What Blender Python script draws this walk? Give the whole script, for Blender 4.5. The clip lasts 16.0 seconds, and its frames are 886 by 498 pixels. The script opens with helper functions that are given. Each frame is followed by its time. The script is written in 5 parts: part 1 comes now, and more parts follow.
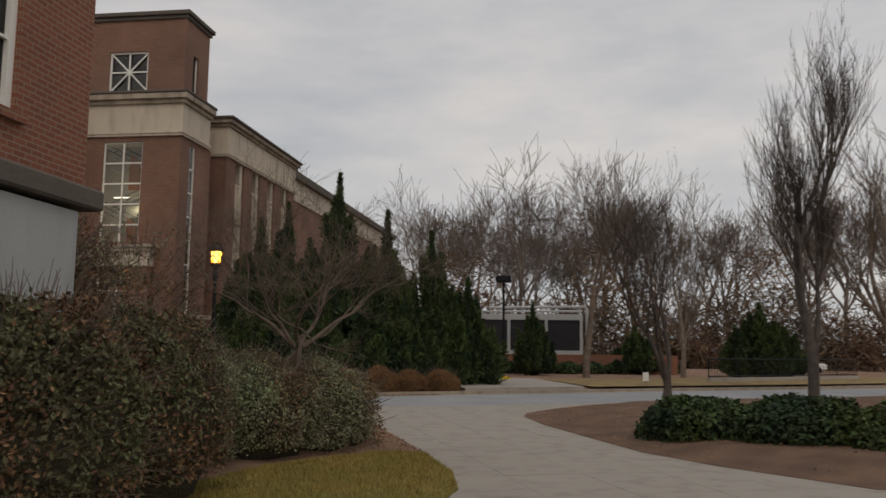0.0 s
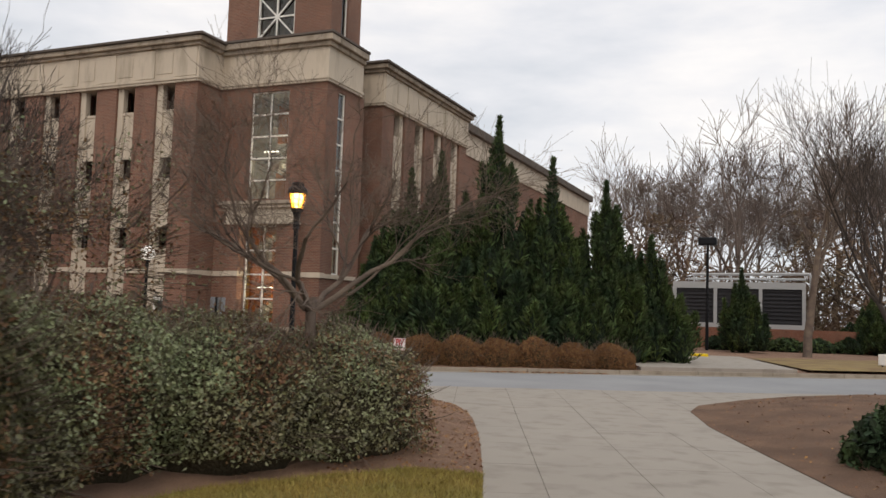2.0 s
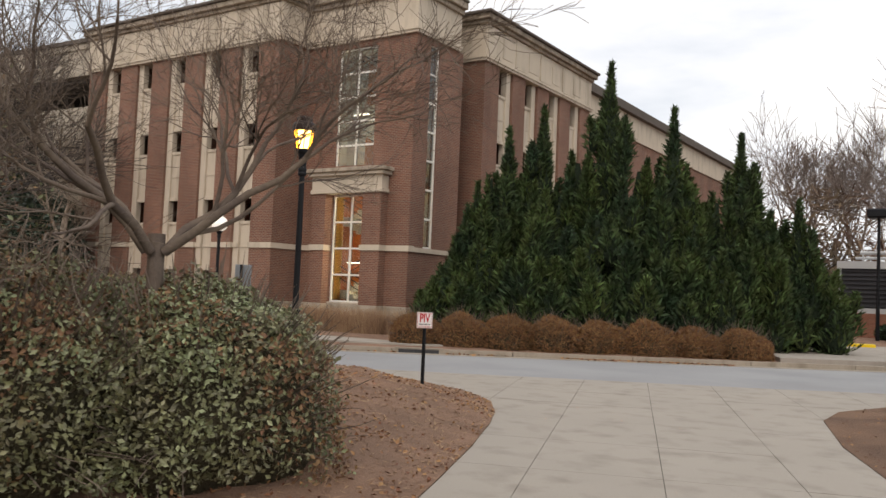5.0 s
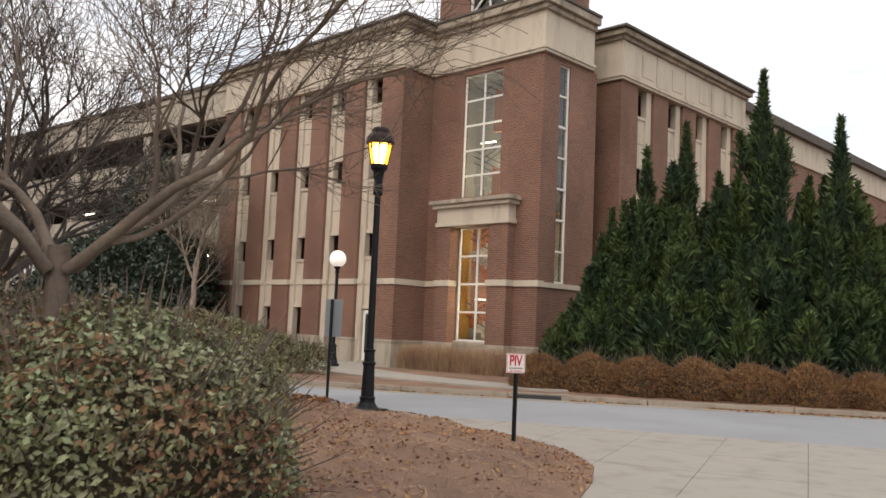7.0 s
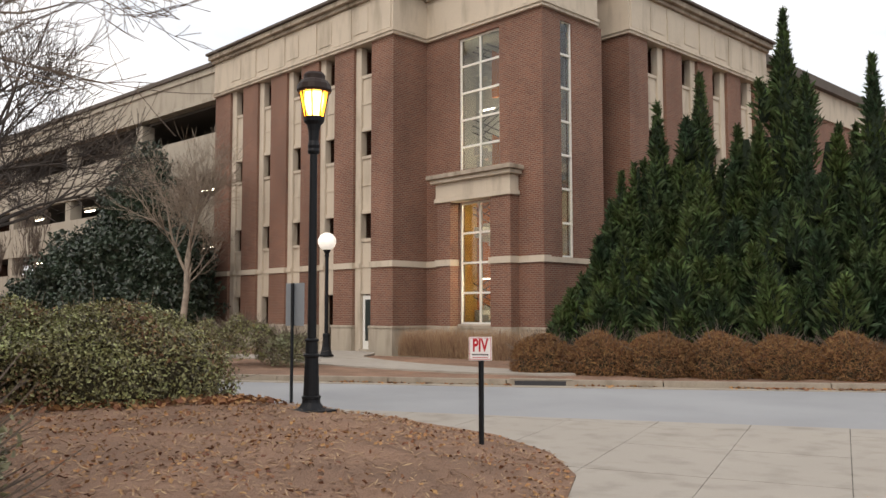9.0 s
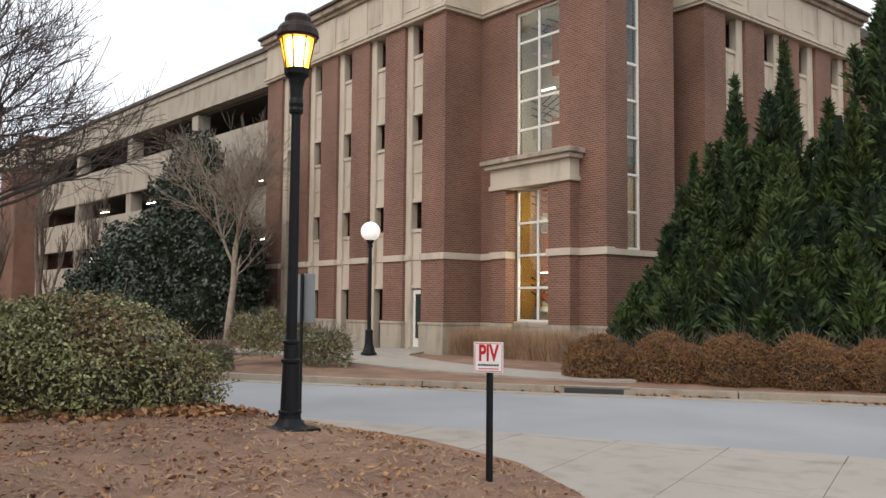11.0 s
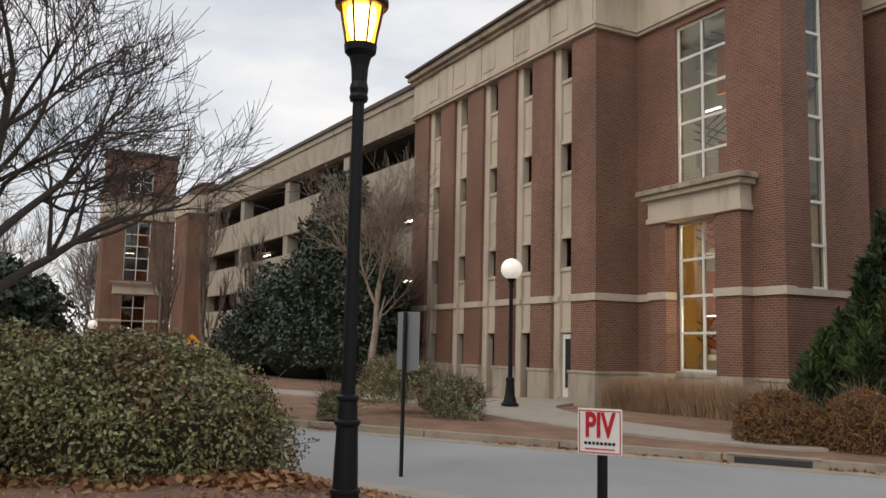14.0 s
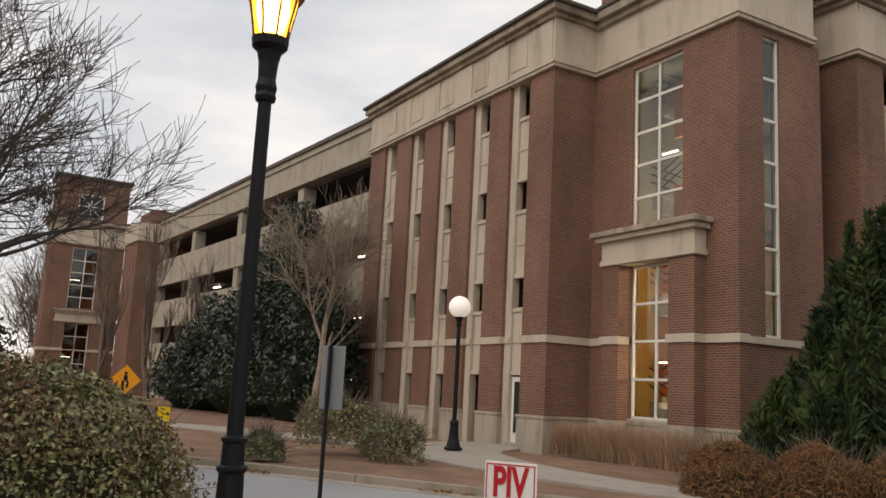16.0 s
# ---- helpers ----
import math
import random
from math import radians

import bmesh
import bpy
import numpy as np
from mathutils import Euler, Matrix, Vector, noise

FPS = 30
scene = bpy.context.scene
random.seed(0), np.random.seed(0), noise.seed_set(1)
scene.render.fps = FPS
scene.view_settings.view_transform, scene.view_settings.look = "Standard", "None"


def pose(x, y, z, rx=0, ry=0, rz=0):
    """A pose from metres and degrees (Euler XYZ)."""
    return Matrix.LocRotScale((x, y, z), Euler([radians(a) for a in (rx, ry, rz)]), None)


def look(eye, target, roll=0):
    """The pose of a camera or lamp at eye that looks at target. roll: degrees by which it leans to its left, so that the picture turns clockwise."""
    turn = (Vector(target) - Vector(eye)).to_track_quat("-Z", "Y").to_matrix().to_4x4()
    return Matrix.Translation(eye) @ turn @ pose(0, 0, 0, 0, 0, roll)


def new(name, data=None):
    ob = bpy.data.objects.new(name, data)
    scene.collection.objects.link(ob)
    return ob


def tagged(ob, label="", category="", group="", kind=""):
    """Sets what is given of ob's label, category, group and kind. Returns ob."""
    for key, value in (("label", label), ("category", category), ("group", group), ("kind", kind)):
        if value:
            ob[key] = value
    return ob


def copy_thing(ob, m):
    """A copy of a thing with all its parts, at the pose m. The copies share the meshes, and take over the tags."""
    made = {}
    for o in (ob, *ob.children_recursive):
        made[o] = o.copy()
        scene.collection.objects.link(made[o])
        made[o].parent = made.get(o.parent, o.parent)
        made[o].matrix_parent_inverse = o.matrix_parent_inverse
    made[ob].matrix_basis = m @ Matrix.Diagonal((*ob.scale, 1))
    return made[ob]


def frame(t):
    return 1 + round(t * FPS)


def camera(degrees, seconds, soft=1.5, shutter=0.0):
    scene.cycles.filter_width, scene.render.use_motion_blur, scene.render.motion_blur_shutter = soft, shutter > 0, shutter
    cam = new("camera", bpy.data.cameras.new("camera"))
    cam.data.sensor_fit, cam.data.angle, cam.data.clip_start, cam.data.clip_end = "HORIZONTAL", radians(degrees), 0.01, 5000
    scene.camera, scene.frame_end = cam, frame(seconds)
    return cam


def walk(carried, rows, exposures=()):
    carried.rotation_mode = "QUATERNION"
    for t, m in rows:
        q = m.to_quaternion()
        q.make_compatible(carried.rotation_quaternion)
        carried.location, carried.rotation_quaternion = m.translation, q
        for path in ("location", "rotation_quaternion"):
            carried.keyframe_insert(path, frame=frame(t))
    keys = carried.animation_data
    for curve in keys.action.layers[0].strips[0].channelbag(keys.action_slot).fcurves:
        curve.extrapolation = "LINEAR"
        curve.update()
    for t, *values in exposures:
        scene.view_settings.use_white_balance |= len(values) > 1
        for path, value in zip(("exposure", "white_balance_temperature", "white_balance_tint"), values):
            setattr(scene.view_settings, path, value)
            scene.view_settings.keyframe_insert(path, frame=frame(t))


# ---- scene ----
cam = camera(55.2, 16.0, soft=1.5, shutter=0.3)
PATH = [
    (0, (0.500, 3.020, 1.899), (0.207, 4.984, 2.132), 0.7),
    (0.5, (0.720, 4.460, 1.872), (0.280, 6.394, 2.124), -0.7),
    (1, (0.970, 5.900, 1.879), (0.370, 7.793, 2.113), 0.4),
    (1.5, (1.200, 7.340, 1.983), (0.466, 9.195, 2.120), 2.1),
    (2, (1.410, 8.780, 1.907), (0.627, 10.614, 2.057), 1.9),
    (2.5, (1.470, 10.100, 1.802), (0.655, 11.921, 1.947), -0.1),
    (3, (1.480, 11.000, 1.780), (0.604, 12.793, 1.918), -1.0),
    (3.2, (1.478, 11.330, 1.785), (0.585, 13.115, 1.917), -1.0),
    (5.3, (1.417, 14.06, 1.642), (0.284, 15.705, 1.741), 2.5),
    (5.5, (1.387, 14.332, 1.646), (0.236, 15.965, 1.741), 2.4),
    (6, (1.325, 14.896, 1.666), (0.1, 16.474, 1.767), 2.8),
    (6.5, (1.064, 15.622, 1.655), (-0.258, 17.121, 1.741), 2.9),
    (7, (0.832, 16.143, 1.656), (-0.556, 17.571, 1.839), 2.5),
    (7.5, (0.602, 16.767, 1.631), (-0.789, 18.186, 1.859), 2.5),
    (8, (0.428, 17.226, 1.604), (-0.978, 18.63, 1.834), 1.9),
    (8.5, (0.114, 17.856, 1.594), (-1.297, 19.258, 1.8), 0.4),
    (8.7, (0.058, 18.086, 1.619), (-1.36, 19.487, 1.783), -0.0),
    (10.8, (-1.069, 20.246, 1.628), (-2.611, 21.512, 1.763), -0.0),
    (11, (-1.139, 20.398, 1.639), (-2.691, 21.652, 1.773), 0.5),
    (11.5, (-1.439, 20.792, 1.63), (-3.063, 21.951, 1.763), 0.8),
    (12, (-1.701, 21.12, 1.629), (-3.366, 22.22, 1.761), 1.0),
    (12.5, (-1.969, 21.472, 1.642), (-3.706, 22.454, 1.776), 0.2),
    (13, (-2.263, 21.734, 1.641), (-4.02, 22.68, 1.78), 0.4),
    (13.5, (-2.509, 22.014, 1.638), (-4.269, 22.947, 1.815), 0.6),
    (14, (-2.659, 22.214, 1.654), (-4.418, 23.138, 1.887), 1.3),
    (14.5, (-2.792, 22.303, 1.672), (-4.552, 23.201, 1.982), 2.0),
    (15, (-2.931, 22.428, 1.679), (-4.681, 23.336, 2.019), 3.4),
    (15.5, (-3.039, 22.679, 1.68), (-4.741, 23.66, 2.056), 3.7),
    (16, (-3.21, 22.908, 1.649), (-4.914, 23.903, 1.979), 3.0),
]
EXPOSURES = [(0, -0.3, 7600, 14), (1.0, 0.12, 7900, 14), (1.6, 0.35, 7500, 14), (3.0, 0.45, 7400, 14), (5.5, 0.76, 7500, 14), (6.5, 0.85, 7500, 14), (7.0, 0.83, 7400, 14), (7.5, 0.45, 7300, 13), (8.0, 0.55, 7400, 13), (8.5, 0.85, 7500, 14), (11.0, 0.85, 7000, 12), (13.0, 0.55, 7100, 12), (14.0, 0.36, 7300, 13), (14.5, 0.2, 7300, 13), (15.0, 0.1, 7300, 13), (15.5, 0.2, 7600, 14), (16.0, 0.35, 7700, 14)]
walk(cam, [(t, look(eye, target, roll)) for t, eye, target, roll in PATH], EXPOSURES)

# ---------------------------------------------------------------- light
world = bpy.data.worlds.new("dusk_sky")
scene.world = world
world.use_nodes = True
wt = world.node_tree
wt.nodes.clear()
w_out = wt.nodes.new("ShaderNodeOutputWorld")
w_sky = wt.nodes.new("ShaderNodeTexSky")
w_sky.sky_type = "NISHITA"
w_sky.sun_disc = False
w_sky.sun_elevation = radians(12)
w_sky.sun_rotation = radians(215)
w_bg = wt.nodes.new("ShaderNodeBackground")
w_bg.inputs["Strength"].default_value = 0.07
wt.links.new(w_sky.outputs[0], w_bg.inputs["Color"])
w_co = wt.nodes.new("ShaderNodeTexCoord")
w_map = wt.nodes.new("ShaderNodeMapping")
w_map.inputs["Scale"].default_value = (1.0, 1.0, 3.2)
wt.links.new(w_co.outputs["Generated"], w_map.inputs["Vector"])
w_noise = wt.nodes.new("ShaderNodeTexNoise")
w_noise.inputs["Scale"].default_value = 2.3
w_noise.inputs["Detail"].default_value = 6
w_noise.inputs["Roughness"].default_value = 0.55
wt.links.new(w_map.outputs[0], w_noise.inputs["Vector"])
w_ramp = wt.nodes.new("ShaderNodeValToRGB")
for pos, col in ((0.33, (0.47, 0.555, 0.67, 1)), (0.50, (0.645, 0.715, 0.82, 1)), (0.68, (0.84, 0.885, 0.945, 1))):
    e = w_ramp.color_ramp.elements[0] if pos == 0.33 else w_ramp.color_ramp.elements[-1] if pos == 0.68 else w_ramp.color_ramp.elements.new(pos)
    e.position, e.color = pos, col
wt.links.new(w_noise.outputs["Fac"], w_ramp.inputs["Fac"])
w_cloud = wt.nodes.new("ShaderNodeBackground")
w_cloud.inputs["Strength"].default_value = 1.0
wt.links.new(w_ramp.outputs[0], w_cloud.inputs["Color"])
w_mix = wt.nodes.new("ShaderNodeMixShader")
w_mix.inputs[0].default_value = 0.86
wt.links.new(w_bg.outputs[0], w_mix.inputs[1])
wt.links.new(w_cloud.outputs[0], w_mix.inputs[2])
wt.links.new(w_mix.outputs[0], w_out.inputs["Surface"])

sun = new("sun", bpy.data.lights.new("sun", "SUN"))
sun.data.energy, sun.data.angle, sun.data.color = 0.7, radians(30), (1.0, 0.95, 0.9)
sun.matrix_world = look((0, 0, 50), (-14, 30, 18))


# ---------------------------------------------------------------- materials
def material(name, colour, rough=0.8, metal=0.0, vary=0.0, scale=3.0, fine=40.0, bump=0.0, second=None, island=0.0, coord="Object", stain=0.0, dist=0.01):
    """A surface with two scales of variation: patches (scale) and grain (fine)."""
    m = bpy.data.materials.new(name)
    m.use_nodes = True
    nt = m.node_tree
    b = nt.nodes["Principled BSDF"]
    b.inputs["Roughness"].default_value, b.inputs["Metallic"].default_value = rough, metal
    b.inputs["Specular IOR Level"].default_value = 0.5 if rough < 0.48 else 0.22
    co = nt.nodes.new("ShaderNodeTexCoord")
    n1 = nt.nodes.new("ShaderNodeTexNoise")
    n1.inputs["Scale"].default_value, n1.inputs["Detail"].default_value = scale, 4
    n2 = nt.nodes.new("ShaderNodeTexNoise")
    n2.inputs["Scale"].default_value, n2.inputs["Detail"].default_value = fine, 3
    nt.links.new(co.outputs[coord], n1.inputs["Vector"])
    nt.links.new(co.outputs[coord], n2.inputs["Vector"])
    ramp = nt.nodes.new("ShaderNodeValToRGB")
    c2 = second or tuple(c * (1 - 0.5 * vary) for c in colour)
    ramp.color_ramp.elements[0].position, ramp.color_ramp.elements[0].color = 0.35, (*c2, 1)
    ramp.color_ramp.elements[1].position, ramp.color_ramp.elements[1].color = 0.65, (*colour, 1)
    nt.links.new(n1.outputs["Fac"], ramp.inputs["Fac"])
    hsv = nt.nodes.new("ShaderNodeHueSaturation")
    nt.links.new(ramp.outputs[0], hsv.inputs["Color"])
    r = nt.nodes.new("ShaderNodeMapRange")
    r.inputs["To Min"].default_value, r.inputs["To Max"].default_value = 1 - vary, 1 + vary
    nt.links.new(n2.outputs["Fac"], r.inputs["Value"])
    nt.links.new(r.outputs[0], hsv.inputs["Value"])
    out = hsv.outputs[0]
    if island:
        g = nt.nodes.new("ShaderNodeNewGeometry")
        r2 = nt.nodes.new("ShaderNodeMapRange")
        r2.inputs["To Min"].default_value, r2.inputs["To Max"].default_value = 1 - island, 1 + island
        nt.links.new(g.outputs["Random Per Island"], r2.inputs["Value"])
        h2 = nt.nodes.new("ShaderNodeHueSaturation")
        nt.links.new(out, h2.inputs["Color"])
        nt.links.new(r2.outputs[0], h2.inputs["Value"])
        r3 = nt.nodes.new("ShaderNodeMapRange")
        r3.inputs["To Min"].default_value, r3.inputs["To Max"].default_value = 0.5 - 0.05 * island, 0.5 + 0.03 * island
        nt.links.new(g.outputs["Random Per Island"], r3.inputs["Value"])
        nt.links.new(r3.outputs[0], h2.inputs["Hue"])
        out = h2.outputs[0]
    if stain:
        n3 = nt.nodes.new("ShaderNodeTexNoise")
        mp = nt.nodes.new("ShaderNodeMapping")
        mp.inputs["Scale"].default_value = (1.6, 1.6, 0.35)
        nt.links.new(co.outputs["Object"], mp.inputs["Vector"])
        nt.links.new(mp.outputs[0], n3.inputs["Vector"])
        n3.inputs["Scale"].default_value, n3.inputs["Detail"].default_value = 1.4, 6
        rs = nt.nodes.new("ShaderNodeMapRange")
        rs.inputs["From Min"].default_value, rs.inputs["From Max"].default_value = 0.5, 0.72
        rs.inputs["To Max"].default_value = stain
        nt.links.new(n3.outputs["Fac"], rs.inputs["Value"])
        mx = nt.nodes.new("ShaderNodeMix")
        mx.data_type = "RGBA"
        nt.links.new(rs.outputs[0], mx.inputs["Factor"])
        nt.links.new(out, mx.inputs["A"])
        mx.inputs["B"].default_value = (colour[0] * 0.4, colour[1] * 0.38, colour[2] * 0.34, 1)
        out = mx.outputs["Result"]
    nt.links.new(out, b.inputs["Base Color"])
    if bump:
        bp = nt.nodes.new("ShaderNodeBump")
        bp.inputs["Strength"].default_value, bp.inputs["Distance"].default_value = bump, dist
        nt.links.new(n2.outputs["Fac"], bp.inputs["Height"])
        nt.links.new(bp.outputs[0], b.inputs["Normal"])
    return m


def brick_material(name, c1, c2, mortar, course=0.0677, long=0.203):
    m = bpy.data.materials.new(name)
    m.use_nodes = True
    nt = m.node_tree
    b = nt.nodes["Principled BSDF"]
    b.inputs["Roughness"].default_value = 0.86
    uv = nt.nodes.new("ShaderNodeUVMap")
    t = nt.nodes.new("ShaderNodeTexBrick")
    t.inputs["Color1"].default_value, t.inputs["Color2"].default_value, t.inputs["Mortar"].default_value = (*c1, 1), (*c2, 1), (*mortar, 1)
    t.inputs["Scale"].default_value = 1.0
    t.inputs["Mortar Size"].default_value = 0.011
    t.inputs["Mortar Smooth"].default_value = 0.3
    t.inputs["Brick Width"].default_value, t.inputs["Row Height"].default_value = long, course
    nt.links.new(uv.outputs[0], t.inputs["Vector"])
    co = nt.nodes.new("ShaderNodeTexCoord")
    mp = nt.nodes.new("ShaderNodeMapping")
    mp.inputs["Scale"].default_value = (1, 1, 0.5)
    nt.links.new(co.outputs["Object"], mp.inputs["Vector"])
    n = nt.nodes.new("ShaderNodeTexNoise")
    n.inputs["Scale"].default_value, n.inputs["Detail"].default_value = 0.55, 7
    nt.links.new(mp.outputs[0], n.inputs["Vector"])
    r = nt.nodes.new("ShaderNodeMapRange")
    r.inputs["From Min"].default_value, r.inputs["From Max"].default_value = 0.3, 0.7
    r.inputs["To Min"].default_value, r.inputs["To Max"].default_value = 0.76, 1.2
    nt.links.new(n.outputs["Fac"], r.inputs["Value"])
    h = nt.nodes.new("ShaderNodeHueSaturation")
    nt.links.new(t.outputs["Color"], h.inputs["Color"])
    nt.links.new(r.outputs[0], h.inputs["Value"])
    nt.links.new(h.outputs[0], b.inputs["Base Color"])
    bp = nt.nodes.new("ShaderNodeBump")
    bp.inputs["Strength"].default_value, bp.inputs["Distance"].default_value = 0.6, 0.01
    bp.invert = True
    nt.links.new(t.outputs["Fac"], bp.inputs["Height"])
    nt.links.new(bp.outputs[0], b.inputs["Normal"])
    return m


def glow(name, colour, strength):
    m = bpy.data.materials.new(name)
    m.use_nodes = True
    b = m.node_tree.nodes["Principled BSDF"]
    b.inputs["Base Color"].default_value = (*colour, 1)
    b.inputs["Emission Color"].default_value = (*colour, 1)
    b.inputs["Emission Strength"].default_value = strength
    return m


def glass_material(name, tint=(0.8, 0.85, 0.86), clear=0.75):
    m = bpy.data.materials.new(name)
    m.use_nodes = True
    nt = m.node_tree
    nt.nodes.remove(nt.nodes["Principled BSDF"])
    out = nt.nodes["Material Output"]
    tr = nt.nodes.new("ShaderNodeBsdfTransparent")
    tr.inputs["Color"].default_value = (*[c * clear for c in tint], 1)
    gl = nt.nodes.new("ShaderNodeBsdfGlossy")
    gl.inputs["Roughness"].default_value = 0.02
    n = nt.nodes.new("ShaderNodeTexNoise")
    n.inputs["Scale"].default_value = 0.7
    bp = nt.nodes.new("ShaderNodeBump")
    bp.inputs["Strength"].default_value, bp.inputs["Distance"].default_value = 0.08, 0.02
    nt.links.new(n.outputs["Fac"], bp.inputs["Height"])
    nt.links.new(bp.outputs[0], gl.inputs["Normal"])
    fr = nt.nodes.new("ShaderNodeLayerWeight")
    fr.inputs["Blend"].default_value = 0.5
    pw = nt.nodes.new("ShaderNodeMath")
    pw.operation = "POWER"
    pw.inputs[1].default_value = 4.0
    nt.links.new(fr.outputs["Facing"], pw.inputs[0])
    rg = nt.nodes.new("ShaderNodeMapRange")
    rg.inputs["To Min"].default_value, rg.inputs["To Max"].default_value = 0.045, 0.9
    nt.links.new(pw.outputs[0], rg.inputs["Value"])
    mx = nt.nodes.new("ShaderNodeMixShader")
    nt.links.new(rg.outputs[0], mx.inputs[0])
    nt.links.new(tr.outputs[0], mx.inputs[1])
    nt.links.new(gl.outputs[0], mx.inputs[2])
    nt.links.new(mx.outputs[0], out.inputs["Surface"])
    return m


BRICK = brick_material("red_brown_brick", (0.222, 0.088, 0.053), (0.150, 0.059, 0.039), (0.285, 0.205, 0.155))
BRICK_RED = brick_material("orange_red_brick", (0.26, 0.085, 0.045), (0.20, 0.065, 0.038), (0.27, 0.17, 0.12))
STONE = material("buff_cast_stone", (0.58, 0.50, 0.40), 0.85, vary=0.10, scale=0.8, fine=25, bump=0.15, stain=0.45)
STONE_WORN = material("streaked_cornice_stone", (0.44, 0.37, 0.29), 0.9, vary=0.15, scale=1.2, fine=25, bump=0.25, stain=0.95, second=(0.30, 0.25, 0.20))
STONE_DARK = material("weathered_coping", (0.13, 0.11, 0.095), 0.9, vary=0.25, scale=1.5, fine=20, bump=0.2)
CONCRETE = material("plinth_concrete", (0.46, 0.40, 0.32), 0.9, vary=0.12, scale=1.0, fine=30, bump=0.2, stain=0.6)
DECK = material("deck_concrete", (0.43, 0.38, 0.31), 0.9, vary=0.12, scale=0.7, fine=20, bump=0.15, stain=0.5)
# deck concrete with its indoor shade put into the colour
DARK_IN = material("deck_inner_shade", (0.10, 0.09, 0.08), 0.95, vary=0.2, scale=0.6, fine=9)
FRAME_W = material("white_window_frame", (0.78, 0.77, 0.72), 0.5, vary=0.05, scale=3, fine=40)
GLASS = glass_material("window_glass")
GLASS_DARK = glass_material("dark_window_glass", (0.45, 0.5, 0.5), 0.5)
PATHC = material("pale_concrete_paving", (0.37, 0.335, 0.29), 0.9, vary=0.10, scale=0.6, fine=60, bump=0.25, stain=0.35, dist=0.004)
JOINT = material("dark_joint", (0.07, 0.06, 0.05), 0.95, vary=0.2)
ROAD = material("worn_grey_asphalt", (0.33, 0.335, 0.34), 0.88, vary=0.16, scale=0.35, fine=90, bump=0.3, second=(0.28, 0.285, 0.29), dist=0.004)
KERB = material("kerb_concrete", (0.36, 0.31, 0.25), 0.92, vary=0.2, scale=1.2, fine=30, bump=0.25, stain=0.6)
MULCH = material("pine_straw_mulch", (0.33, 0.205, 0.142), 0.97, vary=0.5, scale=1.3, fine=70, bump=1.0, second=(0.235, 0.148, 0.105), dist=0.03)
MULCH_DARK = material("dark_bark_mulch", (0.235, 0.145, 0.098), 0.97, vary=0.5, scale=1.1, fine=60, bump=1.0, second=(0.155, 0.098, 0.070), dist=0.03)
EARTH = material("winter_ground", (0.17, 0.13, 0.08), 0.97, vary=0.3, scale=0.15, fine=8, bump=0.6, second=(0.13, 0.095, 0.065), dist=0.03)
TURF = material("dormant_lawn", (0.26, 0.20, 0.055), 0.95, vary=0.3, scale=1.1, fine=50, bump=0.8, second=(0.20, 0.17, 0.05), dist=0.02)
VERGE = material("dry_verge_grass", (0.30, 0.22, 0.10), 0.95, vary=0.3, scale=1.0, fine=40, bump=0.8, second=(0.22, 0.15, 0.08), dist=0.02)
BLADE = material("grass_blade", (0.32, 0.235, 0.07), 0.8, vary=0.15, scale=1.2, fine=8, second=(0.23, 0.195, 0.055), island=0.35)
IRON = material("black_painted_iron", (0.009, 0.010, 0.012), 0.5, metal=0.0, vary=0.2, scale=6, fine=80, bump=0.1)
IRON_WARM = material("brown_black_iron", (0.03, 0.018, 0.014), 0.5, vary=0.2, scale=6, fine=80, bump=0.1)
GALV = material("grey_sign_back", (0.30, 0.33, 0.36), 0.45, metal=0.4, vary=0.1, scale=4, fine=60)
SIGN_W = material("white_sign_face", (0.78, 0.77, 0.75), 0.45, vary=0.05, scale=5, fine=40)
SIGN_RED = material("red_lettering", (0.50, 0.02, 0.03), 0.5, vary=0.05)
SIGN_YEL = material("amber_sign_face", (0.85, 0.34, 0.01), 0.45, vary=0.05, scale=5)
YELLOW = material("yellow_plastic", (0.80, 0.55, 0.02), 0.5, vary=0.08)
BARK = material("grey_brown_bark", (0.20, 0.155, 0.12), 0.95, vary=0.3, scale=3, fine=30, bump=0.8, second=(0.13, 0.10, 0.085))
BARK_DARK = material("dark_winter_bark", (0.10, 0.082, 0.070), 0.95, vary=0.3, scale=3, fine=30, bump=0.8, second=(0.065, 0.055, 0.05))
BARK_PALE = material("pale_smooth_bark", (0.34, 0.28, 0.22), 0.9, vary=0.25, scale=3, fine=25, bump=0.5, second=(0.22, 0.18, 0.145))
TWIG = material("far_grey_twigs", (0.19, 0.15, 0.13), 0.95, vary=0.25, scale=0.2, fine=4)
LEAF_A = material("abelia_leaf", (0.200, 0.235, 0.120), 0.42, vary=0.2, scale=1.0, fine=7, second=(0.17, 0.150, 0.080), island=0.5)
# olive leaf darkened in colour to stand for the hall's shade
LEAF_C = material("hall_shade_olive_leaf", (0.105, 0.112, 0.052), 0.55, vary=0.2, scale=0.9, fine=7, second=(0.075, 0.066, 0.036), island=0.5)
LEAF_B = material("clipped_hedge_leaf", (0.215, 0.225, 0.09), 0.42, vary=0.15, scale=1.1, fine=7, second=(0.165, 0.145, 0.065), island=0.75)
LEAF_RED = material("bronze_leaf", (0.20, 0.115, 0.062), 0.6, vary=0.2, scale=2, fine=9, island=0.4)
# hedge filler cores; the shade between leaves is put into this colour
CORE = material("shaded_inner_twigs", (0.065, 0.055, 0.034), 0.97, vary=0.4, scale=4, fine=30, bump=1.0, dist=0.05)
